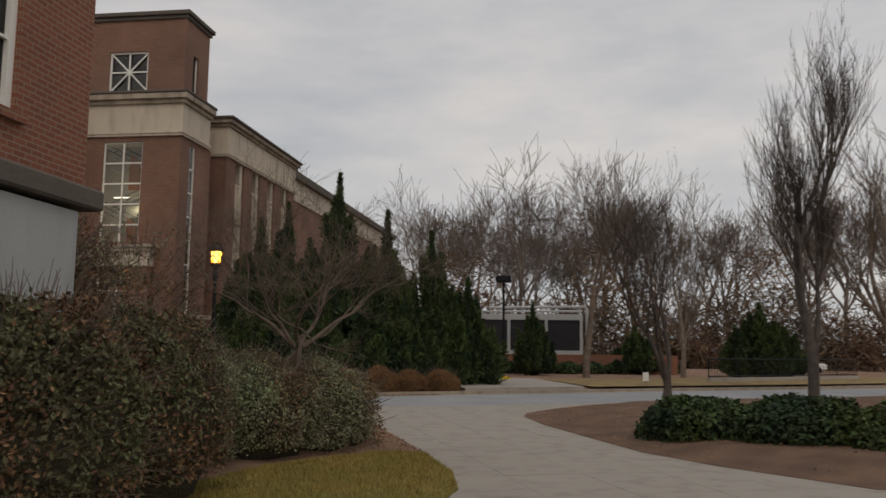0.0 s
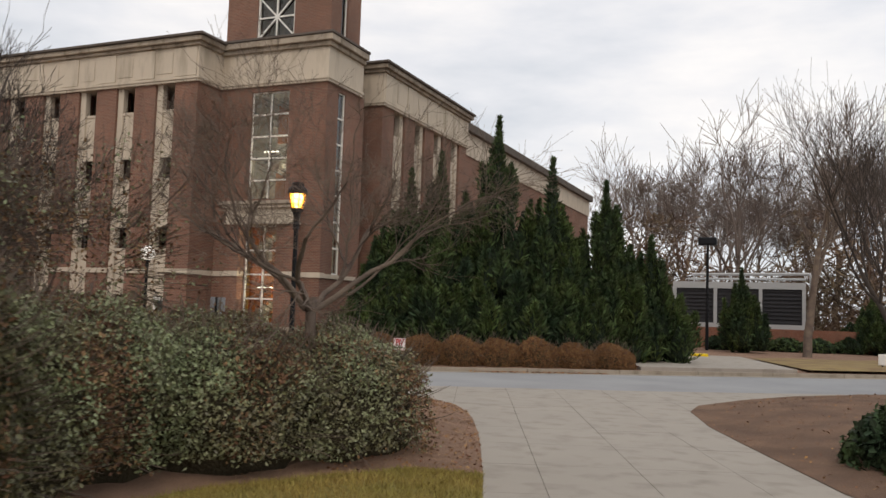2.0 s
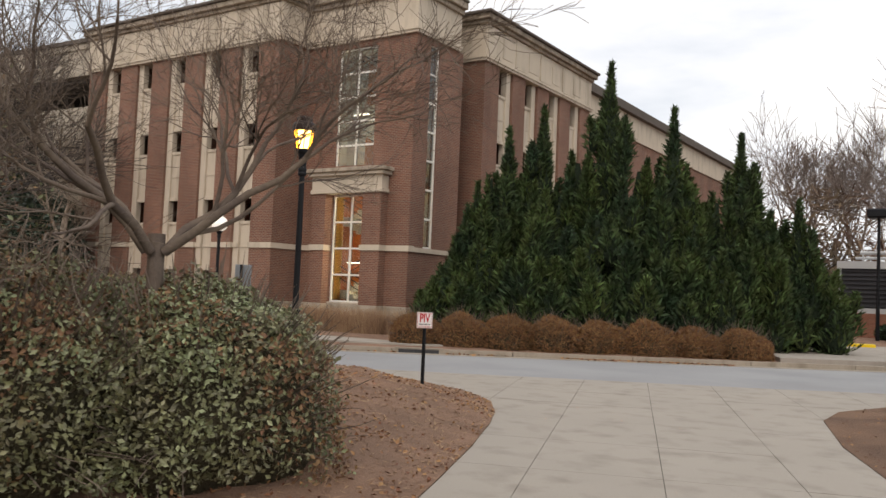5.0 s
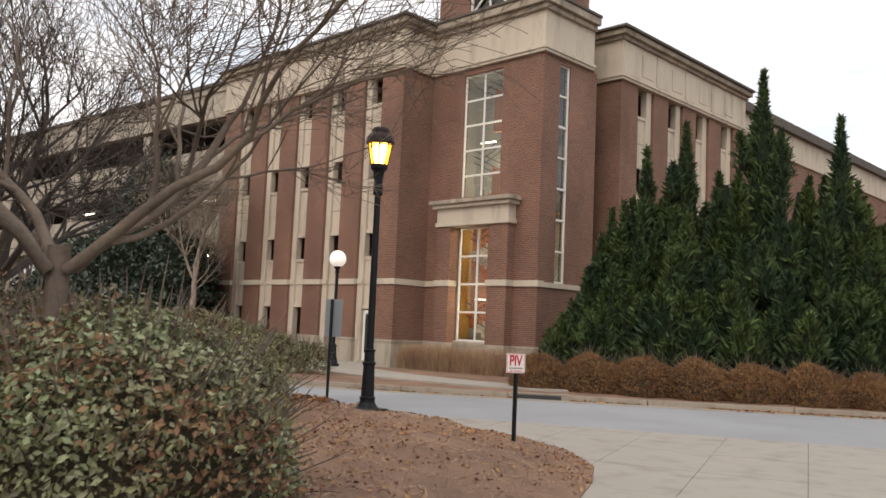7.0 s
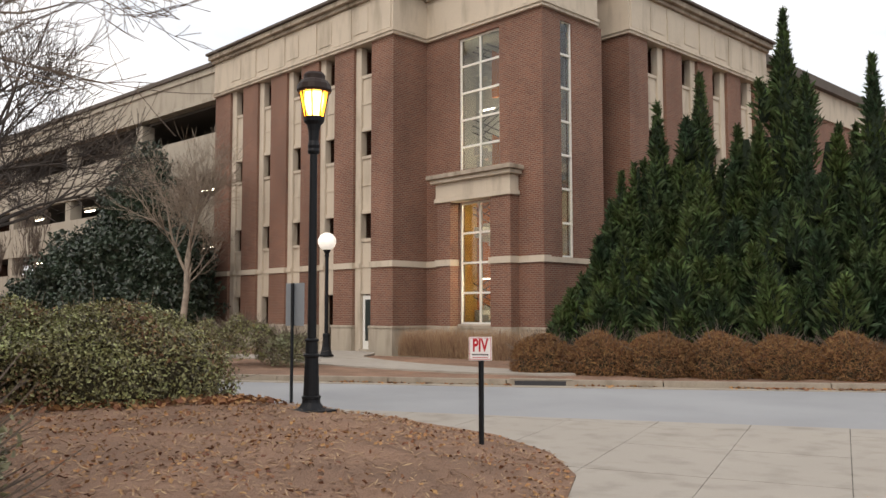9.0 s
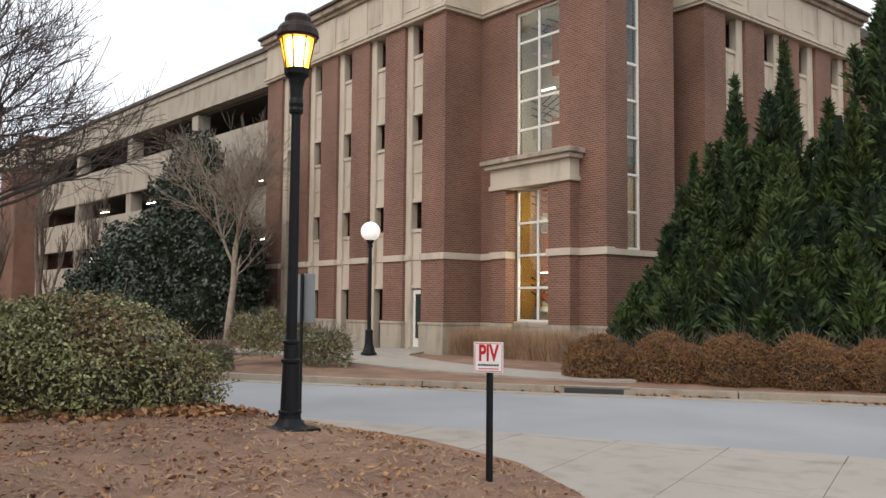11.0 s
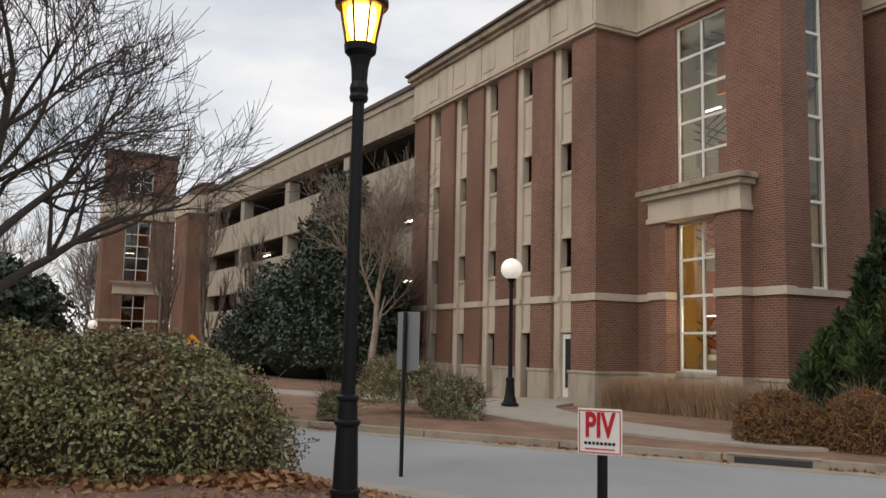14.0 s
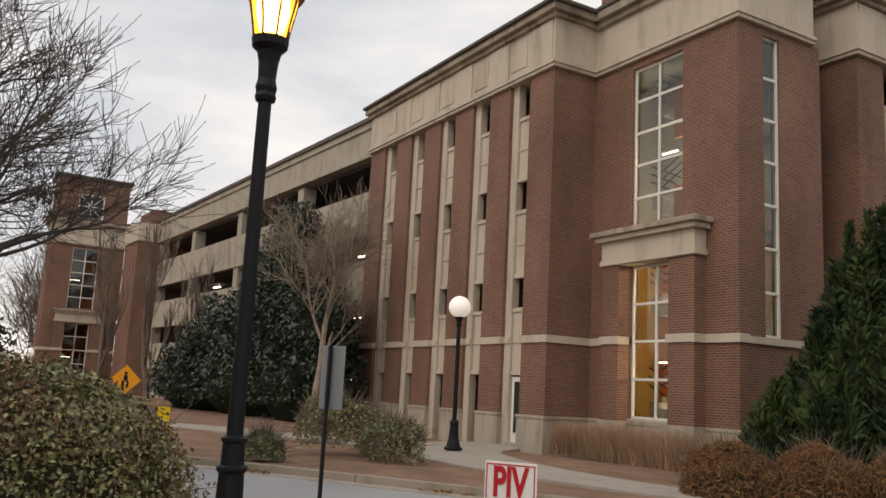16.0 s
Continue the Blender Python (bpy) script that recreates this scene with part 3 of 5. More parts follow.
# ---------------------------------------------------------------- the garage building
def wing(m, pilasters, x_far, name, label, deep):
    """A brick wing in its own frame: front plane y = 0 facing -y, corner at x = 0, running to -x."""
    root = thing(name, tuple(m.translation), label, "building", "garage building")
    flip = m.to_3x3().determinant() < 0

    def put(nm, bm, mat, parent=None, lab=""):
        turn(bm, m)
        if flip:
            bmesh.ops.reverse_faces(bm, faces=bm.faces)
        return part(nm, bm, mat, parent or root, lab)
    # brick pilasters from plinth to frieze
    for x0, x1, d in pilasters:
        p = put("pilaster", boxes((x0, x1, 0.0, d, 1.08, 11.75)), BRICK, lab="red-brown brick pilaster")
        put("plinth", boxes((x0 - 0.04, x1 + 0.04, -0.06, d + 0.003, -0.1, 1.0), (x0 - 0.07, x1 + 0.07, -0.09, d + 0.003, 1.0, 1.08)), CONCRETE, p, "stained concrete plinth")
        put("string_course", boxes((x0 - 0.04, x1 + 0.04, -0.06, d + 0.004, 3.22, 3.44)), STONE, p, "buff stone string course")
    gaps = [(b[1], a[0]) for a, b in zip(pilasters, pilasters[1:])]
    for g0, g1 in gaps:
        mid = g0 + (g1 - g0) * 0.30
        put("column", boxes((g0, mid, 0.12, 0.42, -0.1, 11.75), bevel=0.02), STONE, lab="buff concrete column between pilasters")
        put("column_band", boxes((g0, mid, 0.07, 0.125, 3.24, 3.42)), STONE)
        for z0, z1 in ((2.25, 4.35), (5.3, 7.5), (8.45, 10.62)):
            s = put("spandrel", boxes((mid, g1, 0.22, 0.34, z0, z1), bevel=0.01), STONE, lab="buff cast spandrel panel")
            for piece in ((mid, g1, 0.17, 0.225, z0, z0 + 0.14), (mid, g1, 0.17, 0.225, z1 - 0.12, z1), (mid, g1, 0.19, 0.225, (z0 + z1) / 2 - 0.05, (z0 + z1) / 2 + 0.03)):
                put("moulding", boxes(piece), STONE, s)
    # parking floors behind the openings, coloured dark for the shade inside
    put("back_wall", boxes((x_far, -0.4, deep - 0.2, deep, 0.0, 11.8)), DARK_IN, lab="inner wall coloured dark for the shade indoors")
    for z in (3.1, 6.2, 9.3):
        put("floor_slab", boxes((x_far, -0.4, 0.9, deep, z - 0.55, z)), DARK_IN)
    put("core_side", boxes((-0.42, -0.3, 0.5, deep, 0.0, 11.8)), BRICK)
    put("return_wall", boxes((-0.3, -0.002, pilasters[0][2] + 0.001, deep, 1.08, 11.75)), BRICK)
    put("return_plinth", boxes((-0.3, 0.05, pilasters[0][2] + 0.004, deep, -0.1, 1.0)), CONCRETE)
    # frieze and cornice
    f = put("frieze", boxes((x_far - 0.05, 0.06, -0.06, deep, 11.75, 13.35)), STONE, lab="buff stone frieze")
    put("moulding", boxes((x_far - 0.1, 0.12, -0.12, deep, 11.752, 11.86), (x_far - 0.1, 0.17, -0.17, deep, 11.86, 11.97)), STONE, f)
    for x0, x1, d in pilasters[:-1]:
        put("panel", boxes((x0 - 1.0, x0 - 0.15, -0.085, 0.0, 12.2, 13.1), (x0 + 0.05, x1 - 0.05, -0.105, 0.0, 12.02, 13.3)), STONE, f)
    c = put("cornice", boxes((x_far - 0.1, 0.2, -0.2, deep, 13.35, 13.5), (x_far - 0.2, 0.36, -0.36, deep, 13.5, 13.72), bevel=0.02), STONE_WORN, lab="weathered stone cornice")
    put("coping", boxes((x_far - 0.25, 0.48, -0.48, deep, 13.72, 13.84), bevel=0.02), STONE_DARK, c, "dark weathered coping")
    return root, put


PIL1 = [(-1.25, 0.0, 1.68), (-3.55, -2.35, 0.95), (-5.85, -4.65, 0.95), (-8.15, -6.95, 0.95), (-10.45, -9.25, 0.95), (-12.95, -11.6, 1.2)]
w1, put1 = wing(pose(-23.2, 38.26, 0), PIL1, -12.95, "garage_wing", "red-brown brick garage wing with buff stone frieze", 9.0)
door = put1("door", boxes((-2.0, -1.27, 0.24, 0.32, 0.2, 2.2)), FRAME_W, lab="white steel door with narrow glass")
put1("door_glass", boxes((-1.84, -1.40, 0.225, 0.245, 0.5, 2.05)), GLASS_DARK, door)
put1("threshold", boxes((-2.0, -1.26, 0.05, 0.6, -0.1, 0.2)), CONCRETE, door)
m2 = Matrix(((0, -1, 0, -17.2), (-1, 0, 0, 44.45), (0, 0, 1, 0), (0, 0, 0, 1)))
PIL2 = [(-1.25, 0.0, 1.2), (-3.7, -2.5, 0.95), (-6.15, -4.95, 0.95), (-8.6, -7.4, 0.95), (-11.0, -9.85, 1.2)]
w2, put2 = wing(m2, PIL2, -11.0, "garage_wing", "red-brown brick garage wing behind junipers", 6.0)


def stair_tower(cx, y0, top):
    """The stair tower in world places: front face y0, centred at cx, attic walls up to top."""
    root = thing("stair_tower", (cx, y0, 0), "red-brown brick stair tower with tall white windows", "building", "stair towers")
    L, R, D = cx - 2.81, cx + 2.81, y0 + 3.05
    wl, wr, lr = cx - 1.11, cx + 0.89, cx + 0.79
    t = 0.3
    for piece in ((L, wl, y0, y0 + t, 1.08, 11.75), (wr, R, y0, y0 + t, 1.08, 11.75), (wl, wr, y0, y0 + t, 5.5, 6.68), (wl, wr, y0, y0 + t, 11.52, 11.75), (wl, wr, y0, y0 + t, 1.08, 1.15), (lr, wr, y0 + 0.001, y0 + t, 1.15, 5.5)):
        part("wall", boxes(piece), BRICK, root)
    for sx in (-1, 1):
        e0, e1 = (R - t, R) if sx > 0 else (L, L + t)
        a, b = y0 + 0.97, y0 + 1.62
        part("wall_side", boxes((e0, e1, y0 + t, a, 1.08, 11.75), (e0, e1, b, D, 1.08, 11.75), (e0, e1, a, b, 1.08, 3.4), (e0, e1, a, b, 11.52, 11.75)), BRICK, root)
        w = part("window", boxes(*[(e0 + 0.12, e1 - 0.06, p, p + 0.07, 3.4, 11.52) for p in (a, b - 0.07)], *[(e0 + 0.12, e1 - 0.06, a + 0.07, b - 0.07, 3.4 + k * 1.16 - (0.0 if k == 0 else 0.03), 3.47 + k * 1.16 - (0.0 if k == 0 else 0.03)) for k in range(8)]), FRAME_W, root, "tall white-framed slit window")
        part("pane", boxes((e0 + 0.18, e0 + 0.19, a + 0.07, b - 0.07, 3.47, 11.5)), GLASS, w).visible_shadow = False
        part("string_course", boxes((e0 - (0.06 if sx < 0 else 0), e1 + (0.06 if sx > 0 else 0), y0 + 0.31, D, 3.22, 3.40)), STONE, root)
        part("plinth_side", boxes((e0 - (0.07 if sx < 0 else -0.004), e1 + (0.07 if sx > 0 else -0.004), y0 + 0.31, D, -0.1, 1.08)), CONCRETE, root)
        v = part("vent", boxes((e1 + 0.05 if sx > 0 else e0 - 0.12, e1 + 0.12 if sx > 0 else e0 - 0.05, y0 + 1.3, y0 + 2.3, 0.35, 0.95)), LOUVRE, root, "grey louvred wall vent")
        for k in range(5):
            part("slat", boxes((e1 + 0.11 if sx > 0 else e0 - 0.15, e1 + 0.15 if sx > 0 else e0 - 0.11, y0 + 1.3, y0 + 2.3, 0.40 + k * 0.11, 0.445 + k * 0.11)), GALV, v)
    part("wall_back", boxes((L, R, D, D + t, 0, 11.75)), BRICK, root)
    # brick piers and stone hood of the lower window
    for x0, x1 in ((cx - 1.83, wl - 0.02), (lr + 0.02, cx + 1.72)):
        part("pier", boxes((x0, x1, y0 - 0.42, y0 - 0.001, 1.08, 5.5)), BRICK, root, "projecting brick pier")
        part("pier_base", boxes((x0 - 0.06, x1 + 0.05, y0 - 0.48, y0 - 0.062, -0.1, 1.079)), CONCRETE, root)
        part("pier_band", boxes((x0 - 0.05, x1 + 0.05, y0 - 0.47, y0 - 0.062, 3.22, 3.44)), STONE, root)
    hood = part("hood", boxes((cx - 1.9, cx + 1.8, y0 - 0.50, y0 - 0.002, 5.5, 5.66), (cx - 1.85, cx + 1.75, y0 - 0.46, y0 - 0.002, 5.66, 6.2), (cx - 1.98, cx + 1.9, y0 - 0.62, y0 - 0.002, 6.2, 6.34), bevel=0.015), STONE, root, "buff stone hood over the lower window")
    part("hood_cap", boxes((cx - 2.1, cx + 2.0, y0 - 0.74, y0 - 0.002, 6.34, 6.5), bevel=0.02), STONE_WORN, hood, "weathered stone cap")
    part("plinth", boxes((L - 0.07, R + 0.07, y0 - 0.06, y0 + 0.31, -0.1, 1.0), (L - 0.1, R + 0.1, y0 - 0.09, y0 + 0.31, 1.0, 1.08)), CONCRETE, root, "stained concrete plinth")
    part("string_course", boxes((L - 0.06, wl, y0 - 0.06, y0 + 0.31, 3.22, 3.44)), STONE, root)
    part("string_course", boxes((lr, R + 0.06, y0 - 0.06, y0 + 0.31, 3.22, 3.44)), STONE, root)
    # windows: frame of bars and panes
    for x0, x1, z0, z1, n in ((wl, lr, 1.15, 5.5, 4), (wl, wr, 6.5, 11.52, 5)):
        bars = [(x0, x0 + 0.07, y0 + 0.1, y0 + 0.19, z0, z1), (x1 - 0.07, x1, y0 + 0.1, y0 + 0.19, z0, z1), ((x0 + x1) / 2 - 0.035, (x0 + x1) / 2 + 0.035, y0 + 0.1, y0 + 0.19, z0, z1)]
        for k in range(n + 1):
            z = z0 + (z1 - z0 - 0.07) * k / n
            bars += [(x0 + 0.07, (x0 + x1) / 2 - 0.035, y0 + 0.103, y0 + 0.187, z, z + 0.07), ((x0 + x1) / 2 + 0.035, x1 - 0.07, y0 + 0.103, y0 + 0.187, z, z + 0.07)]
        w = part("window", boxes(*bars), FRAME_W, root, "white-framed stair window")
        for k in range(n):
            za, zb = z0 + (z1 - z0 - 0.07) * k / n + 0.07, z0 + (z1 - z0 - 0.07) * (k + 1) / n
            for a, b in ((x0 + 0.07, (x0 + x1) / 2 - 0.035), ((x0 + x1) / 2 + 0.035, x1 - 0.07)):
                part("pane", boxes((a, b, y0 + 0.14, y0 + 0.15, za, zb)), GLASS, w).visible_shadow = False
        part("sill", boxes((x0 - 0.03, x1 + 0.03, y0 - 0.05, y0 + 0.11, z0 - 0.06, z0)), STONE, w)
    # inside: coloured walls, flights and rails
    part("inner_wall", boxes((L + t + 0.005, L + t + 0.1, y0 + t + 0.01, y0 + 2.29, 0, 6.1)), YWALL, root, "mustard stair wall")
    part("inner_wall", boxes((L + t, R - 1.3, y0 + 2.3, y0 + 2.5, 0, 6.1)), OWALL, root, "orange stair wall")
    part("inner_wall", boxes((L + t, R - 1.3, y0 + 2.3, y0 + 2.5, 6.1, 11.7), (L + t + 0.005, L + t + 0.1, y0 + t + 0.01, y0 + 2.29, 6.1, 11.7)), GWALL, root, "pale upper stair wall")
    # added pale panel behind the slit window imitates reflected sky
    part("inner_wall", boxes((R - 1.299, R - t - 0.01, y0 + 2.3, y0 + 2.5, 0, 11.7)), GWALL, root, "stair wall end, pale for sky reflected in the slit")
    for s in range(4):
        zb = 0.1 + s * 3.1
        st = []
        for k in range(9):
            x = cx + 1.6 - k * 0.36
            st.append((x - 0.36, x, y0 + 1.35, y0 + 1.8, zb + k * 0.172 - 0.22, zb + (k + 1) * 0.172))
            x = cx - 1.64 + k * 0.36
            if s < 3:
                st.append((x, x + 0.36, y0 + 1.82, y0 + 2.28, zb + 1.55 + k * 0.172 - 0.22, zb + 1.55 + (k + 1) * 0.172))
        part("stair_flight", boxes(*st), GWALL, root, "pale concrete stair flight")
        part("landing", boxes((cx + 1.6, R - t - 0.02, y0 + 0.5, y0 + 2.28, zb - 0.2, zb)), GWALL, root)
        bm = bmesh.new()
        ring = [(cx - 0.12, zb - 0.1), (cx + 1.15, zb - 0.1), (cx + 1.15, zb + 0.95), (cx - 0.12, zb + 1.65)]
        f0 = bm.faces.new([bm.verts.new((px, y0 + 0.72, pz)) for px, pz in ring])
        for v in bmesh.ops.extrude_face_region(bm, geom=[f0])["geom"]:
            if isinstance(v, bmesh.types.BMVert):
                v.co.y += 0.1
        bmesh.ops.recalc_face_normals(bm, faces=bm.faces)
        part("balustrade", bm, OWALL, root, "solid orange stair balustrade")
        rails = []
        for yy, sg in ((y0 + 1.3, -1), (y0 + 1.86, 1)):
            for h in (0.5, 0.75, 1.0):
                rails.append([(Vector((cx + 1.6 if sg < 0 else cx - 1.64, yy, zb + (0 if sg < 0 else 1.55) + h)), 0.022), (Vector((cx - 1.64 if sg < 0 else cx + 1.6, yy, zb + (1.55 if sg < 0 else 3.1) + h)), 0.022)])
        part("handrail", tubes(rails, 5), IRON, root, "dark stair handrail")
        part("ceiling_light", boxes((cx - 0.95, cx - 0.2, y0 + 0.9, y0 + 0.98, zb + 2.66, zb + 2.70)), TUBE, root, "fluorescent strip light")
    part("ceiling", boxes((L + t, R - t, y0 + t, D, 11.6, 11.74)), GWALL, root)
    # frieze, cornice and attic
    f = part("frieze", boxes((L - 0.06, R + 0.06, y0 - 0.06, D, 11.75, 13.3)), STONE, root, "plain buff stone frieze")
    part("moulding", boxes((L - 0.12, R + 0.12, y0 - 0.12, D, 11.752, 11.86), (L - 0.17, R + 0.17, y0 - 0.17, D, 11.86, 11.97)), STONE, f)
    c = part("cornice", boxes((L - 0.2, R + 0.2, y0 - 0.2, D, 13.3, 13.5), (L - 0.36, R + 0.36, y0 - 0.36, D, 13.5, 13.78), bevel=0.02), STONE_WORN, root, "weathered stone cornice")
    part("coping", boxes((L - 0.42, R + 0.42, y0 - 0.42, D, 13.78, 13.9), bevel=0.02), STONE_DARK, c)
    aL, aR, a0 = L + 0.04, R - 0.04, y0 + 0.12
    ax0, ax1 = cx - 1.12, cx + 0.88
    for piece in ((aL, ax0, a0, a0 + t, 13.9, top), (ax1, aR, a0, a0 + t, 13.9, top), (ax0, ax1, a0, a0 + t, 13.9, 14.0), (ax0, ax1, a0, a0 + t, 16.0, top), (aL, aR, D - 0.6, D - 0.3, 13.9, top)):
        part("attic_wall", boxes(piece), BRICK, root)
    for sx in (-1, 1):
        e0, e1 = (aR - t, aR) if sx > 0 else (aL, aL + t)
        part("attic_side", boxes((e0, e1, a0 + t, y0 + 1.0, 13.9, top), (e0, e1, y0 + 1.6, D - 0.6, 13.9, top), (e0, e1, y0 + 1.0, y0 + 1.6, 13.9, 14.0), (e0, e1, y0 + 1.0, y0 + 1.6, 16.0, top)), BRICK, root)
        w = part("window", boxes((e0 + 0.1, e1 - 0.1, y0 + 1.0, y0 + 1.07, 14.0, 16.0), (e0 + 0.1, e1 - 0.1, y0 + 1.53, y0 + 1.6, 14.0, 16.0)), FRAME_W, root)
        part("pane", boxes((e0 + 0.14, e0 + 0.15, y0 + 1.07, y0 + 1.53, 14.0, 16.0)), GLASS_DARK, w)
    bars = [(ax0, ax0 + 0.09, a0 + 0.08, a0 + 0.17, 14.0, 16.0), (ax1 - 0.09, ax1, a0 + 0.08, a0 + 0.17, 14.0, 16.0), (ax0 + 0.09, ax1 - 0.09, a0 + 0.083, a0 + 0.167, 14.0, 14.09), (ax0 + 0.09, ax1 - 0.09, a0 + 0.083, a0 + 0.167, 15.91, 16.0), ((ax0 + ax1) / 2 - 0.035, (ax0 + ax1) / 2 + 0.035, a0 + 0.086, a0 + 0.16, 14.09, 15.91), (ax0 + 0.09, ax1 - 0.09, a0 + 0.089, a0 + 0.155, 14.965, 15.035)]
    bm = boxes(*bars)
    for sg in (-1, 1):
        d = boxes((-1.28, 1.28, -0.03, 0.03, -0.035, 0.035))
        turn(d, pose((ax0 + ax1) / 2, a0 + 0.122, 15.0, 0, sg * 45, 0))
        tmp = bpy.data.meshes.new("tmp")
        d.to_mesh(tmp)
        d.free()
        bm.from_mesh(tmp)
        bpy.data.meshes.remove(tmp)
    w = part("window", bm, FRAME_W, root, "square white window with star-shaped bars")
    part("pane", boxes((ax0 + 0.05, ax1 - 0.05, a0 + 0.19, a0 + 0.2, 14.05, 15.95)), GLASS, w)
    part("attic_cornice", boxes((aL - 0.1, aR + 0.1, a0 - 0.1, D - 0.2, top, top + 0.18), (aL - 0.22, aR + 0.22, a0 - 0.22, D - 0.1, top + 0.18, top + 0.38), bevel=0.02), STONE_DARK, root, "dark attic coping")
    return root


t1 = stair_tower(-20.39, 39.93, 17.55)
t2 = stair_tower(-20.39, 39.93, 17.1)
t2.matrix_basis = pose(-76.5, 32.4, 0, 0, 0, 90)
tagged(t2, "distant red-brown brick stair tower with star window")
for s in range(4):
    lamp = new("stair_light", bpy.data.lights.new("stair_light", "POINT"))
    lamp.data.energy, lamp.data.color, lamp.data.shadow_soft_size = (85, 85, 45, 45)[s], (1.0, 0.86, 0.60), 0.1
    lamp.matrix_world = pose(-20.4, 41.15, 2.55 + s * 3.1)

# open parking deck between the towers; inner slabs darkened to stand for shade
deck = thing("parking_deck", (-36.2, 38.5, 0), "open concrete parking deck with long spandrels", "building", "garage building")
DX0, DX1, DY = -70.0, -36.2, 38.5
for z0, z1 in ((2.1, 4.0), (5.2, 7.1), (8.3, 10.2)):
    part("spandrel", boxes((DX0, DX1, DY, DY + 0.25, z0, z1), (DX0, DX1, DY - 0.03, DY, z0, z0 + 0.18)), DECK, deck, "long buff concrete spandrel")
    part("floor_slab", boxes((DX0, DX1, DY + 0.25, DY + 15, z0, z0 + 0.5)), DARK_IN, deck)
pr = part("parapet", boxes((DX0, DX1, DY - 0.05, DY + 0.4, 11.75, 13.4)), DECK, deck, "buff concrete parapet")
part("moulding", boxes((DX0, DX1, DY - 0.12, DY - 0.051, 11.75, 11.93)), DECK, pr)
part("moulding", boxes((DX0, DX1, DY - 0.14, DY - 0.051, 13.1, 13.4)), DECK, pr)
part("coping", boxes((DX0, DX1, DY - 0.25, DY + 0.5, 13.4, 13.6)), STONE_DARK, pr)
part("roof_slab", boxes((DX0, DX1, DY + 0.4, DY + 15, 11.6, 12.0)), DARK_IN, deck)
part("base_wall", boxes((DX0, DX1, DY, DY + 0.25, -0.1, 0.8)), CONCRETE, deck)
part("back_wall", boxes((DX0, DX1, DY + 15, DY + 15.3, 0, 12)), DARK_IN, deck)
for x in (-44.5, -53.2, -62.0, -70.5):
    part("pillar", boxes((x, x + 0.7, DY + 0.05, DY + 0.75, 0, 11.6)), DECK, deck, "concrete deck pillar")
for z in (1.95, 5.05, 8.15):
    for x in (-38.6, -42.0, -48, -56, -64):
        part("strip_light", boxes((x, x + 1.3, DY + 2.5, DY + 2.62, z - 0.05, z)), TUBE, deck, "lit fluorescent strip")
part("side_block", boxes((-74, -70.0, 36.9, 41.5, 0, 11.75)), BRICK, deck)
part("side_frieze", boxes((-74.1, -69.9, 36.8, 41.6, 11.75, 13.2)), STONE, deck)
part("side_attic", boxes((-73.9, -70.1, 37.8, 41.4, 13.2, 14.3)), BRICK, deck)

deck.matrix_basis = pose(-36.2, 38.5, 0, 0, 0, 3.2)

# second block further along the street
north = thing("garage_wing", (-19.5, 72, 0), "far end of the brick garage wing", "building", "garage building")
part("wall", boxes((-27, -18.0, 55.5, 90, 0, 11.75)), BRICK, north)
part("frieze", boxes((-27, -17.9, 55.5, 90.1, 11.75, 13.2)), STONE, north, "buff stone frieze")
part("coping", boxes((-27, -17.6, 55.5, 90.4, 13.2, 13.7)), STONE_DARK, north)

# near brick building with a painted annex
hall = thing("brick_hall", (-9, 4, 0), "orange-red brick hall with a grey painted lower storey", "building")
HX, HY = -5.25, 12.3
part("wall", boxes((HX - 12, HX - 0.3, -14, HY, 3.75, 13), (HX - 0.3, HX, -14, 8.75, 3.75, 13), (HX - 0.3, HX, 10.95, HY, 3.75, 13), (HX - 0.3, HX, 8.75, 10.95, 3.75, 4.3), (HX - 0.3, HX, 8.75, 10.95, 7.3, 13)), BRICK_RED, hall, "orange-red brick wall")
an = part("annex_wall", boxes((HX - 12, HX + 0.02, -14, HY - 0.12, 0, 3.45)), PAINTED, hall, "grey painted masonry")
part("annex_roof", boxes((HX - 12, HX + 0.14, -14, HY + 0.24, 3.5, 3.75), bevel=0.03), STONE_DARK, hall, "dark sloping ledge")
w = part("window", boxes((HX - 0.16, HX - 0.06, 8.75, 8.85, 4.3, 7.3), (HX - 0.16, HX - 0.06, 10.85, 10.95, 4.3, 7.3), (HX - 0.16, HX - 0.06, 8.85, 10.85, 4.3, 4.4), (HX - 0.16, HX - 0.06, 8.85, 10.85, 5.75, 5.87), (HX - 0.16, HX - 0.06, 8.85, 10.85, 7.2, 7.3), *[(HX - 0.15, HX - 0.07, y, y + 0.03, 4.4, 7.2) for y in (9.51, 10.18)], *[(HX - 0.147, HX - 0.073, 8.85, 10.85, z, z + 0.03) for z in (5.07, 6.5)]), FRAME_W, hall, "white sash window")
part("pane", boxes((HX - 0.13, HX - 0.12, 8.85, 10.85, 4.4, 7.2)), GLASS_DARK, w)
part("sill", boxes((HX - 0.2, HX + 0.08, 8.65, 11.05, 4.2, 4.3)), BRICK_RED, w)
w = part("window", boxes((HX + 0.021, HX + 0.06, 9.05, 9.13, 1.2, 3.1), (HX + 0.021, HX + 0.06, 10.65, 10.73, 1.2, 3.1), (HX + 0.021, HX + 0.06, 9.13, 10.65, 3.02, 3.1)), FRAME_W, hall, "lower window with white frame")
part("pane", boxes((HX + 0.022, HX + 0.035, 9.13, 10.65, 1.2, 3.02)), GLASS_DARK, w)

